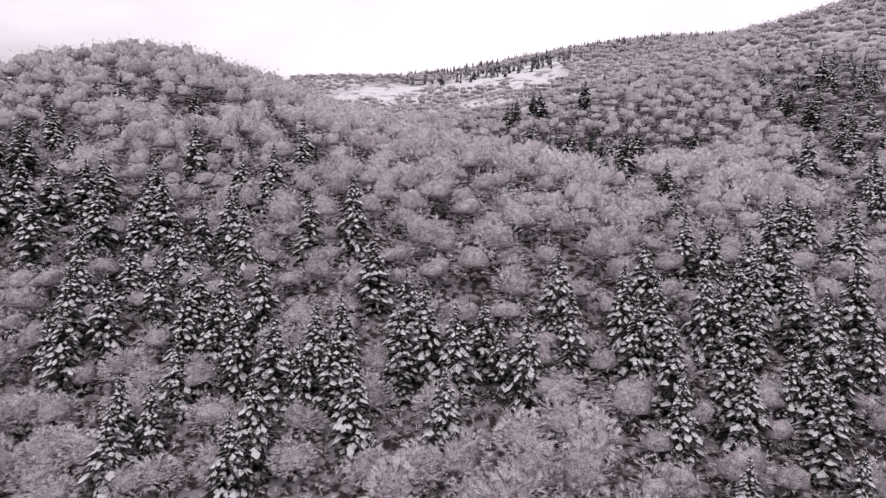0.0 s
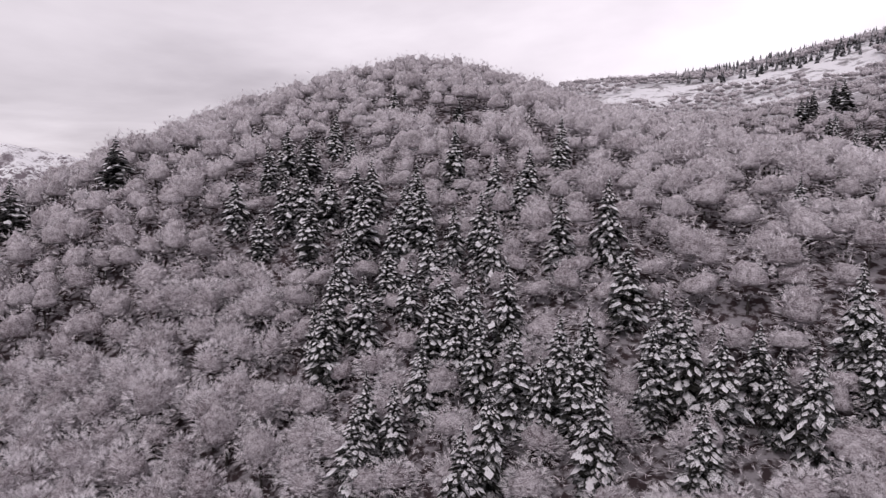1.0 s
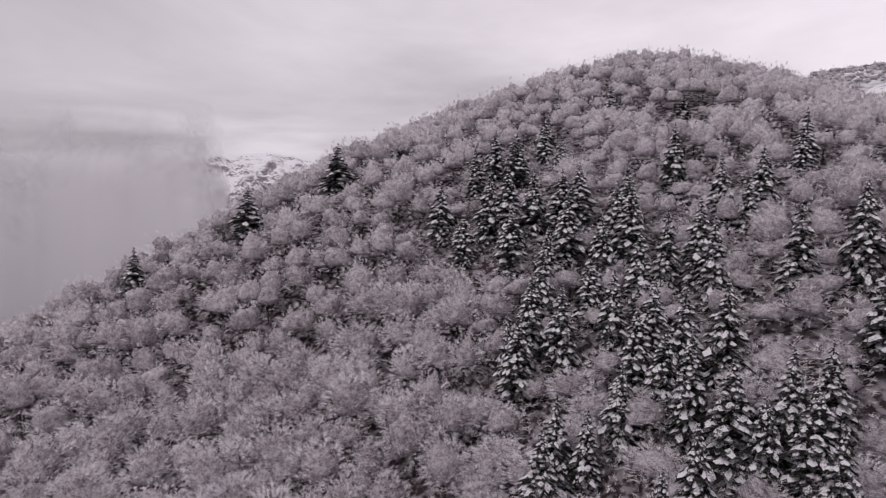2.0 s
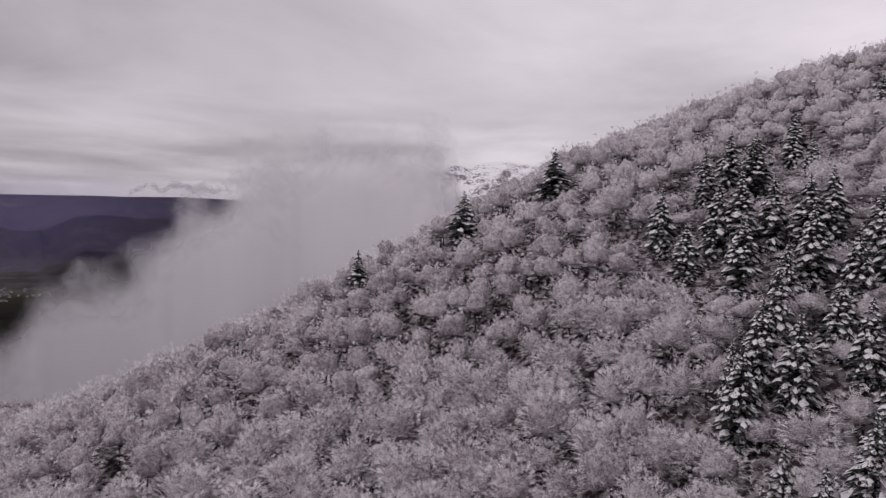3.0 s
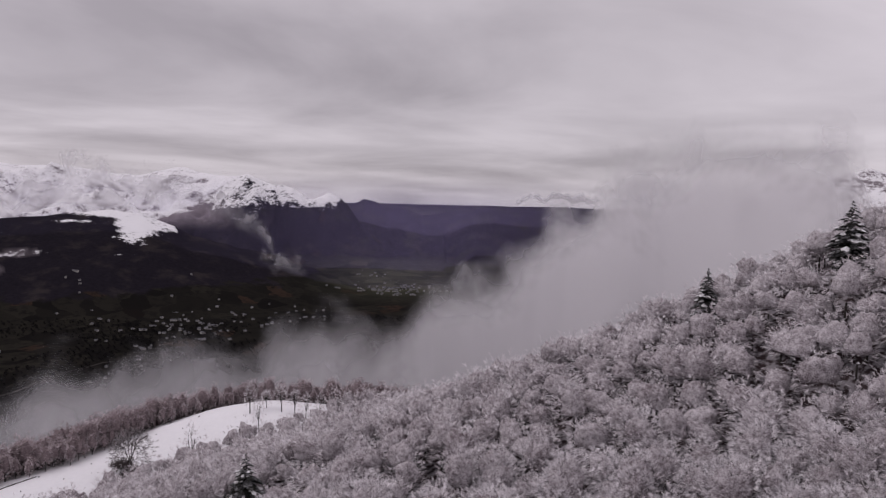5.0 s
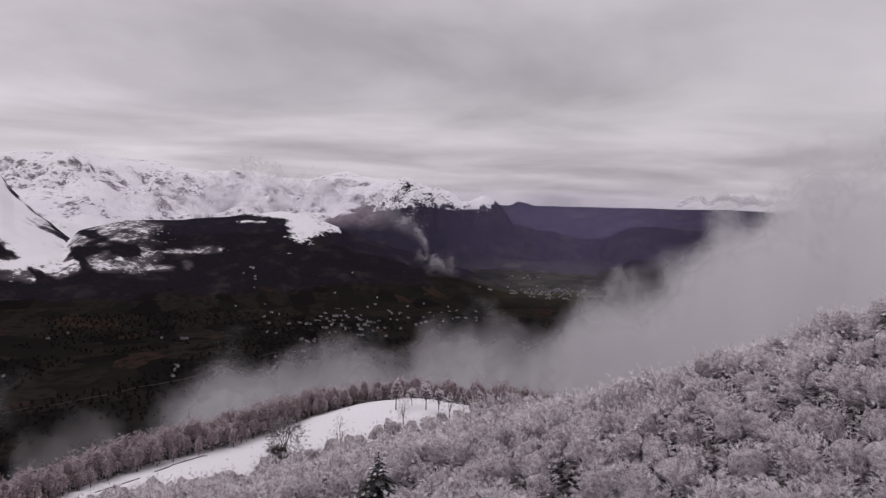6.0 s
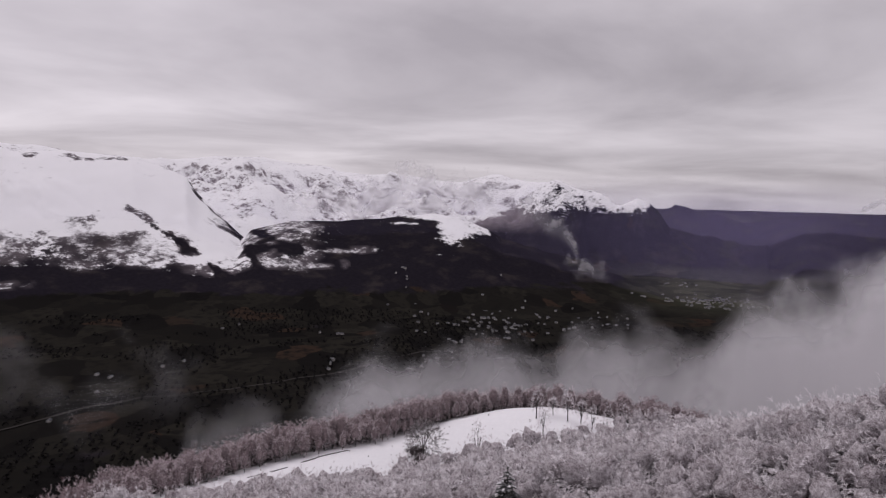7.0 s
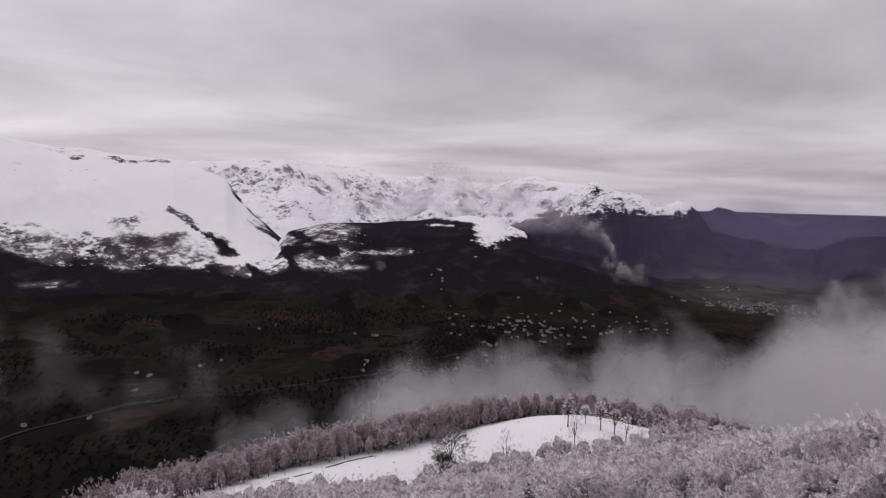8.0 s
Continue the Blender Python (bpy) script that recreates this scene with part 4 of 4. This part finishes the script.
join_trees("far_beech_crowns", [m[2] for m in FARM], fx, fy, np.random.RandomState(44).uniform(0.5, 1.15, len(fx)), M_MASS, "rimed crowns of the beech woods on the far mountainside", "woods", 24, True)
join_trees("far_beech_woods", [m[1] for m in FARM], fx, fy, np.random.RandomState(44).uniform(0.5, 1.15, len(fx)), M_FROST, "rimed beech woods on the far mountainside", "woods", 24)


def plain_fir(rng):
    """A far fir: a trunk-high spike of ragged drooping boughs."""
    V, F = [], []
    for k in range(9):
        lev = k / 9
        z, reach = 12 * (0.06 + 0.86 * lev), 2.5 * (1 - lev) ** 0.85 + 0.2
        for b in range(5):
            t = rng.uniform(0, 6.283)
            c, s = math.cos(t), math.sin(t)
            w, n = 0.45 * reach + 0.2, len(V)
            V.extend(((-s * w * 0.4, c * w * 0.4, z + 1.0), (s * w * 0.4, -c * w * 0.4, z + 1.0), (c * reach + s * w, s * reach - c * w, z - 0.55 * reach), (c * reach - s * w, s * reach + c * w, z - 0.45 * reach)))
            F.extend(((n, n + 1, n + 2), (n, n + 2, n + 3)))
    n = len(V)
    V.extend(((-0.3, 0, 11), (0.3, 0, 11), (0, 0, 12.8)))
    F.append((n, n + 1, n + 2))
    return np.array(V, float), np.array(F)


# scattered far firs, thickest along the eastern ridge
tx, ty = scatter(11.0, -60, 620, 300, 1150, 15)
taz, tr = bearing(tx, ty)
edge = fbm(tx, ty, 130, 3)
along = np.clip(edge + 0.2, 0, 1) * np.clip((-taz - 4) / 24, 0, 1.4)
keep = (tr > 420) & (tr < 1150) & (taz > -46) & (taz < 4) & (np.random.RandomState(2).uniform(size=len(tx)) < 0.42 * along)
crest_trees = (tr > 800) & (tr < 1060) & (taz > -44) & (taz < 3) & (np.random.RandomState(3).uniform(size=len(tx)) < 0.6)
keep |= crest_trees
FIRS_FAR = [plain_fir(np.random.RandomState(160 + k)) for k in range(4)]
join_trees("far_firs", FIRS_FAR, tx[keep], ty[keep], grow.uniform(0.6, 1.25, int(keep.sum())), M_FARFIR, "dark firs dotted over the far mountainside", "firs", 25)
for models in (BEECH_MODELS, BELT_MODELS):
    for model in models:
        for ob in [*model.children_recursive, model]:
            bpy.data.objects.remove(ob)


# ---- cloud ----
BANK = [(54.6, -6.0), (56.4, -2.0), (57.6, 0.2), (58.6, 2.0), (60.5, 3.9), (64, 4.5), (70, 3.8), (74.5, 3.3), (77, 1.0), (78.6, -0.9), (80.2, -2.8), (83.5, -5.6), (87, -6.3), (91, -8.0),
        (93, -10.6), (95, -11.7), (97, -10.6), (100, -10.0), (103.7, -11.0), (106, -13.0), (110, -13.6), (115, -14.6), (118, -14.6), (120.8, -13.6),
        (124, -16.8), (128, -17.6), (132, -16.8), (135, -19), (140, -20)]


def cloud_bank(distances, profile, depth, soften, density, seed, name, label, side_fade=4.0, grain=1.0):
    """A bank of cloud in layers one behind another, each frayed along the top."""
    p = np.array(profile)
    r = np.random.RandomState(seed)
    for k, dist in enumerate(distances):
        az = np.linspace(p[0, 0], p[-1, 0], 220)
        ruffle = fbm(az * 10 + 400 * k, az * 0 + 7.0 * k, 34, 4)
        top_el = np.interp(az, p[:, 0], p[:, 1]) + 2.2 * ruffle - 0.25 * (len(distances) - 1 - k) + 0.3 * np.sin(az * 0.9 + r.uniform(0, 6))
        top = 400 + np.tan(np.radians(top_el)) * dist + soften * 1.7
        full = depth + soften * 0.8
        v = np.linspace(0, 1, 40)
        d = dist * (1 + 0.04 * np.sin(np.radians(az) * 6 + k))
        Z = top[:, None] - v[None] * full
        reach = d[:, None] + 0.2 * (Z - top[:, None]) + 0.09 * depth
        X = CENTRE[0] + 15 - np.sin(np.radians(az))[:, None] * reach
        Y = CENTRE[1] - 8 + np.cos(np.radians(az))[:, None] * reach
        n = 40
        i, j = np.meshgrid(np.arange(len(az) - 1), np.arange(n - 1), indexing="ij")
        F = np.stack([i * n + j, (i + 1) * n + j, (i + 1) * n + j + 1, i * n + j + 1], -1).reshape(-1, 4)
        me = tri_mesh(name, np.stack([X, Y, Z], -1), F, M_CLOUD)
        me.polygons.foreach_set("use_smooth", np.ones(len(F), bool))
        side = np.minimum(smooth(0, side_fade, az - az[0]), smooth(0, min(6, 1.4 * side_fade), az[-1] - az))[:, None]
        float_attribute(me, "depth", ((v[None] * full - 1.8 * soften) / (soften * (1 + 0.35 * (1 - smooth(68, 82, az))))[:, None] - 9.0 * (1 - side)).ravel())
        float_attribute(me, "body", np.minimum(0.93, density * (1.25 - 0.45 * smooth(80, 93, az) - 0.12 * smooth(96, 104, az) - 0.35 * smooth(119, 128, az))[:, None] * np.ones((len(az), 40)) * smooth(0, 0.45, 1 - v)[None]).ravel())
        float_attribute(me, "grain", np.full(len(az) * 40, grain))
        tagged(new(name, me), label, "cloud", "layers of " + name, kind="structure")


cloud_bank((570, 680, 800, 930), BANK, 280, 34, 0.56, 3, "cloud_bank", "grey-white cloud bank hanging against the mountainside")


def wisp(name, label, dist, profile, depth, soften, body, seed, grain=1.5):
    cloud_bank((dist,), profile, depth, soften, body, seed, name, label, 0.3 * (profile[-1][0] - profile[0][0]), grain)


wisp("mountain_mist", "thin white mist drifting before the snowy range", 2880, [(103.5, -0.9), (106.5, 0.0), (108, 0.6), (110.3, 0.9), (113, 0.6), (116, 0.9), (120, 0.7), (124, 0.6), (127, 0.3), (130, -0.2), (133, -1.0)], 170, 50, 1.2, 31, 0.8)
wisp("mountain_mist", "thin white mist drifting before the snowy range", 2820, [(105.5, -1.2), (108.6, -0.2), (111, 0.1), (114, -0.8), (117, -1.3), (120, -0.7), (124, -0.6), (129, -1.3)], 130, 40, 1.2, 38, 0.8)
wisp("valley_wisp", "torn wisp of mist over the valley side", 1750, [(99.5, -4.9), (101.6, -4.2), (103.2, -3.6), (105.3, -4.2), (107.5, -5.0)], 70, 26, 0.7, 33, 3.4)
wisp("valley_wisp", "torn wisp of mist over the valley side", 1900, [(101.5, -2.4), (104.0, -1.7), (105.8, -1.3), (107.9, -1.4), (109.6, -1.6), (112.4, -2.8)], 90, 30, 0.75, 37, 3.0)
wisp("slope_mist", "faint mist on the white mountainside", 2150, [(139, -3.6), (143, -2.0), (147, -1.2), (151, -2.0), (155, -3)], 110, 50, 0.42, 34)
wisp("low_wisp", "ragged grey wisps low over the dark fields", 720, [(126, -17), (131, -13.6), (134, -13.4), (138, -15.2), (142, -15.4), (146, -13.8), (150, -13.6), (156, -16)], 80, 34, 0.34, 35, 1.7)
wisp("horizon_cloud", "white cloud lying along the far hills", 3400, [(72.5, -0.9), (77, -0.4), (79, -0.35), (81, -0.4), (83, -0.55), (88.5, -1.0)], 60, 22, 1.3, 36, 1.2)


def haze(dist, top_el, thick, name, label):
    """A thin curved sheet across the valley that imitates distance haze, from the ground to a soft top."""
    az, v = np.linspace(75, 158, 97), np.linspace(0, 1, 16)
    top = 400 + math.tan(math.radians(top_el)) * dist
    A, H = np.meshgrid(np.radians(az), v, indexing="ij")
    X, Y, Z = CENTRE[0] - np.sin(A) * dist, CENTRE[1] + np.cos(A) * dist, 20 + (top - 20) * H
    i, j = np.meshgrid(np.arange(96), np.arange(15), indexing="ij")
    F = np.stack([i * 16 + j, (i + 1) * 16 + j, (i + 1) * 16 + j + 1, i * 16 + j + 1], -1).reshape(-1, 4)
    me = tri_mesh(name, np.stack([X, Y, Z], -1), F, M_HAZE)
    me.polygons.foreach_set("use_smooth", np.ones(len(F), bool))
    deg = np.degrees(A)
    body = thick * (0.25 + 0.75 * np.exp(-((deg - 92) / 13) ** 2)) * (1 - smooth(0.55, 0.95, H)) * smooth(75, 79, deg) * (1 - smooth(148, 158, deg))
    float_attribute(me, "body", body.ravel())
    tagged(new(name, me), label, "haze", "veils of haze", kind="structure")


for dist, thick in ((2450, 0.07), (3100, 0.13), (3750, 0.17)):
    haze(dist, 2.5, thick, "valley_haze", "thin bluish sheet imitating haze over the far valley")


# ---- the meadow ----
def single(name, verts, faces, mat, parent=None, label=""):
    return part_of(name, tri_mesh(name, verts, faces, mat), parent, label)


def meadow_tree(x, y, tall, radius, sprays, twigs, blade, mat, name, label, category, group="", seed=0, squat=1.0):
    ob = make_beech(name, np.random.RandomState(seed), tall, radius, mat, sprays=sprays, twigs=twigs, blade=blade, squat=squat)
    ob.matrix_basis = pose(x, y, stand_at(x, y), 0, 0, 40 * seed)
    return tagged(ob, label, category, group)


meadow_tree(-341, -100, 23, 9.2, 340, 9, (1.9, 0.20), M_DARKTWIG, "bare_tree", "large spreading bare tree alone on the snowy meadow", "bare tree", seed=201, squat=1.05)
for k, (x, y, tall) in enumerate(((-347, -72, 18), (-398, -58, 14), (-376, -47, 13), (-398, -40, 13), (-395, -32, 12), (-387, -24, 11), (-382, -16, 11), (-390, -8, 12), (-386, -2, 10), (-404, -50, 9))):
    meadow_tree(x, y, 1.2 * tall, 1.5 + 0.13 * tall, 110, 9, (1.1, 0.12), M_FROST, "birch_tree", "slender rimed birch standing in the snow of the meadow", "birch tree", "birches on the meadow", 210 + k, 1.15)


def thicket(x, y, wide, tall, seed):
    r = np.random.RandomState(seed)
    root = new("thicket")
    _, (V, F), (HV, HF) = beech(r, tall, wide, sprays=110, twigs=9, blade=(1.3, 0.16), fine=False, core=0.85, low=1.9)
    tagged(single("twig_tangle", V, F, M_DARKTWIG, root), kind="stuff")
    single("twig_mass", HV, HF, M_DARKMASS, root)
    TV, TF = [], []
    for k in range(9):
        t = r.uniform(0, 6.28)
        tube((r.uniform(-0.4, 0.4) * wide, r.uniform(-0.4, 0.4) * wide, -0.6), (math.cos(t) * wide * 0.6, math.sin(t) * wide * 0.6, tall * 0.7), 0.09, 0.03, 4, TV, TF)
    single("stem_clump", TV, TF, M_BARK, root)
    root.matrix_basis = pose(x, y, stand_at(x, y))
    return tagged(root, "dark bare thicket round the foot of the meadow tree", "thicket")


thicket(-337, -95, 8.5, 6.5, 5)
thicket(-346, -106, 6.0, 5.5, 6)


def log(x, y, turn, length, seed):
    r = np.random.RandomState(seed)
    V, F = [], []
    pts = [np.array((length * (k / 5 - 0.5), r.uniform(-0.15, 0.15), 0.35 + r.uniform(-0.05, 0.05))) for k in range(6)]
    for p, q in zip(pts, pts[1:]):
        tube(p, q, 0.34, 0.30, 7, V, F)
    for k in range(4):
        p = pts[1 + k]
        tube(p, p + np.array((r.uniform(-0.6, 0.6), r.uniform(-1, 1), r.uniform(0.4, 1.1))), 0.09, 0.03, 4, V, F)
    root = new("fallen_log")
    single("stem", V, F, M_LOG, root)
    SV, SF = [], []
    for p, q in zip(pts, pts[1:]):
        tube(p + np.array((0, 0, 0.22)), q + np.array((0, 0, 0.2)), 0.20, 0.2, 6, SV, SF)
    single("snow_cap", SV, SF, M_LOAD, root, "strip of snow along the top")
    root.matrix_basis = pose(x, y, stand_at(x, y), 0, 0, turn)
    return tagged(root, "dark fallen log lying in the meadow snow", "log", "logs on the meadow")


log(-334, -92, 35, 9, 1)
for k, (x, y, turn) in enumerate(((-336, -148, -30), (-327, -152, -24), (-318, -155, -20), (-300, -160, -24), (-289, -165, -25))):
    log(x, y, turn, 9.5, 20 + k)


def snowy_bush(x, y, wide, seed):
    """A low rounded bush: dark twigs, with the snow on it in lumps."""
    r = np.random.RandomState(seed)
    root = new("snowy_bush")
    V, F = beech(r, wide * 0.95, wide * 0.8, sprays=46, twigs=9, blade=(0.6 * wide / 2.6, 0.12), fine=False)[1]
    V[:, 2] *= 0.8
    single("twig_tangle", V, F, M_DARKTWIG, root)
    SV, SF = [], []
    for k in range(34):
        t, u = r.uniform(0, 6.28), math.sqrt(r.uniform(0, 0.9))
        c = np.array((math.cos(t) * u * wide * 0.85, math.sin(t) * u * wide * 0.85, wide * 0.84 * math.sqrt(max(0.05, 1 - u * u)) + 0.15))
        a, i = r.uniform(0.18, 0.36) * wide, len(SV)
        for m in range(7):
            s = 6.283 * m / 7
            SV.append(c + np.array((math.cos(s) * a * r.uniform(0.7, 1.2), math.sin(s) * a * r.uniform(0.7, 1.2), -0.10 * wide * u - 0.06)))
        SV.append(c + np.array((0, 0, 0.12 * wide)))
        SF.extend((i + m, i + (m + 1) % 7, i + 7) for m in range(7))
    me = tri_mesh("snow_cap", SV, SF, M_LOAD)
    me.polygons.foreach_set("use_smooth", np.ones(len(SF), bool))
    part_of("snow_cap", me, root, "lumps of snow on the twigs")
    root.matrix_basis = pose(x, y, stand_at(x, y))
    return tagged(root, "low rounded bush capped with snow on the meadow", "bush", "snowy bushes on the meadow")


for k, (x, y, wide) in enumerate(((-316, -124, 3.0), (-302, -121, 2.9), (-291, -127, 2.4), (-283, -137, 2.0), (-308, -112, 1.6), (-276, -150, 2.2), (-262, -158, 2.0), (-296, -150, 1.3))):
    snowy_bush(x, y, wide, 300 + k)


def tuft(x, y, size, seed):
    r = np.random.RandomState(seed)
    V, F = [], []
    for k in range(26):
        t = r.uniform(0, 6.283)
        b = np.array((math.cos(t), math.sin(t), 0)) * size * r.uniform(0, 0.5)
        tip = b * 1.9 + np.array((0, 0, size * r.uniform(0.5, 1.1)))
        s = np.array((-math.sin(t), math.cos(t), 0)) * 0.06
        V.extend((b - s, b + s, tip))
        F.append((3 * k, 3 * k + 1, 3 * k + 2))
    ob = new("grass_tuft", tri_mesh("grass_tuft", V, F, M_DARKTWIG))
    ob.matrix_basis = pose(x, y, stand_at(x, y, 0.05))
    return tagged(ob, "dry dark tuft poking through the snow", "tuft", "tufts on the meadow")


spots = np.random.RandomState(77)
made = 0
while made < 46:
    x, y = spots.uniform(-430, -230), spots.uniform(-190, 10)
    if meadow(np.array([x]), np.array([y]))[0] > 0.8:
        tuft(x, y, spots.uniform(0.4, 1.1), 400 + made)
        made += 1


# ---- the valley ----
def house_model(length, width, walls, pitch):
    """A small house: plastered walls with gables, and a pitched slate roof with eaves."""
    root = new("house")
    a, b, h = length / 2, width / 2, walls
    top = h + b * pitch
    V = [(-a, -b, -3), (a, -b, -3), (a, b, -3), (-a, b, -3), (-a, -b, h), (a, -b, h), (a, b, h), (-a, b, h), (-a, 0, top), (a, 0, top)]
    F = [(0, 1, 5), (0, 5, 4), (2, 3, 7), (2, 7, 6), (1, 2, 6), (1, 6, 5), (5, 6, 9), (3, 0, 4), (3, 4, 7), (7, 4, 8)]
    single("wall", V, F, M_WALL, root)
    e, d = 0.6, 0.25
    RV, RF = [], []
    for s in (-1, 1):
        y0, z0 = s * (b + e), h - e * pitch + 0.05
        n = len(RV)
        RV.extend([(-a - e, y0, z0), (a + e, y0, z0), (a + e, 0, top + 0.05), (-a - e, 0, top + 0.05)])
        RV.extend([(-a - e, y0, z0 + d), (a + e, y0, z0 + d), (a + e, 0, top + d + 0.05), (-a - e, 0, top + d + 0.05)])
        for q in ((0, 1, 2, 3), (4, 5, 6, 7), (0, 1, 5, 4), (1, 2, 6, 5), (3, 0, 4, 7)):
            RF.extend(((n + q[0], n + q[1], n + q[2]), (n + q[0], n + q[2], n + q[3])))
    roof = single("roof", RV, RF, M_ROOF, root)
    CV, CF = [], []
    tube((a * 0.5, 0.6, top - 0.8), (a * 0.5, 0.6, top + 1.1), 0.45, 0.45, 4, CV, CF)
    single("chimney", CV, CF, M_WALL, roof)
    return root


HOUSES = [house_model(*k) for k in ((7.0, 5, 3.0, 0.6), (8.2, 5.4, 3.0, 0.55), (17, 6.5, 3.2, 0.45), (6.2, 4.8, 2.8, 0.7))]
town = np.random.RandomState(55)


def settle(cx, cy, sx, sy, count, label, group):
    for k in range(count):
        x, y = cx + town.normal(0, sx), cy + town.normal(0, sy)
        ob = copy_thing(HOUSES[town.choice(4, p=(0.4, 0.3, 0.12, 0.18))], pose(x, y, stand_at(x, y, 0.3), 0, 0, town.choice((20, 110, 65)) + town.normal(0, 14)))
        tagged(ob, label, "house", group)


settle(-1726, -575, 130, 95, 74, "small pale house with a slate roof in the valley village", "houses of the village")
settle(-1880, -420, 90, 60, 20, "small pale house at the edge of the valley village", "houses at the village edge")
settle(-2440, -130, 70, 75, 90, "small pale house in the farther valley town", "houses of the farther town")
for x, y, n in ((-929, -1041, 3), (-602, -874, 2), (-1160, -729, 3), (-1313, -1107, 2), (-1010, -960, 2), (-800, -1010, 1), (-1250, -560, 6), (-1900, -1000, 5), (-1700, -820, 5), (-1380, -860, 3), (-2050, -1380, 6), (-2900, -250, 8)):
    settle(x, y, 34, 34, n, "pale farmhouse with a slate roof among dark fields", "farms in the valley")
for model in HOUSES:
    for ob in [*model.children_recursive, model]:
        bpy.data.objects.remove(ob)


def valley_tree(rng):
    V, F = [], []
    for k in range(9):
        t, z = rng.uniform(0, 6.283), rng.uniform(2, 7)
        c = np.array((math.cos(t) * 2.0, math.sin(t) * 2.0, z))
        n = len(V)
        for m in range(3):
            V.append(c + rng.normal(0, 2.2, 3) * np.array((1, 1, 0.9)))
        F.append((n, n + 1, n + 2))
    return np.array(V), np.array(F)


vx, vy = scatter(17.0, -2400, -450, -1500, 150, 41)
vaz, vr = bearing(vx, vy)
vz = height(vx, vy)
woodland = fbm(vx, vy, 210, 4) + 0.35 * np.exp(-(np.abs(value_noise(vx / 130, vy / 130)) / 0.04) ** 2) + 0.3 * smooth(95, 150, vz)
keep = (vr > 620) & (vr < 1900) & (vaz > 84) & (vaz < 156) & (woodland > 0.06) & (vz < 190)
vx, vy = vx[keep], vy[keep]
vx, vy = np.r_[vx, vx + 7], np.r_[vy, vy + 6]
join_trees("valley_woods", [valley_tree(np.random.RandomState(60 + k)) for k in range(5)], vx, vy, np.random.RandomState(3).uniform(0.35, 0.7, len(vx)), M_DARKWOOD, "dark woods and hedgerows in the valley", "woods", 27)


def lane(points, wide, label):
    p = np.array(points, float)
    t = np.linspace(0, len(p) - 1, 24 * (len(p) - 1))
    x, y = np.interp(t, np.arange(len(p)), p[:, 0]), np.interp(t, np.arange(len(p)), p[:, 1])
    x, y = x + 14 * np.sin(t * 2.2), y + 9 * np.sin(t * 3.1)
    tx, ty = np.gradient(x), np.gradient(y)
    n = np.hypot(tx, ty)
    nx, ny = -ty / n * wide / 2, tx / n * wide / 2
    V = np.concatenate([np.stack([x + nx, y + ny, height(x + nx, y + ny) + 1.2], -1), np.stack([x - nx, y - ny, height(x - nx, y - ny) + 1.2], -1)])
    m = len(x)
    F = np.array([(k, k + 1, m + k + 1, m + k) for k in range(m - 1)])
    return tagged(new("road", tri_mesh("road", V, F, M_ROAD)), label, "road", kind="structure")


lane(((-480, -880), (-567, -874), (-718, -883), (-841, -809), (-954, -752), (-1068, -689), (-1400, -560)), 5, "pale country road across the dark fields")
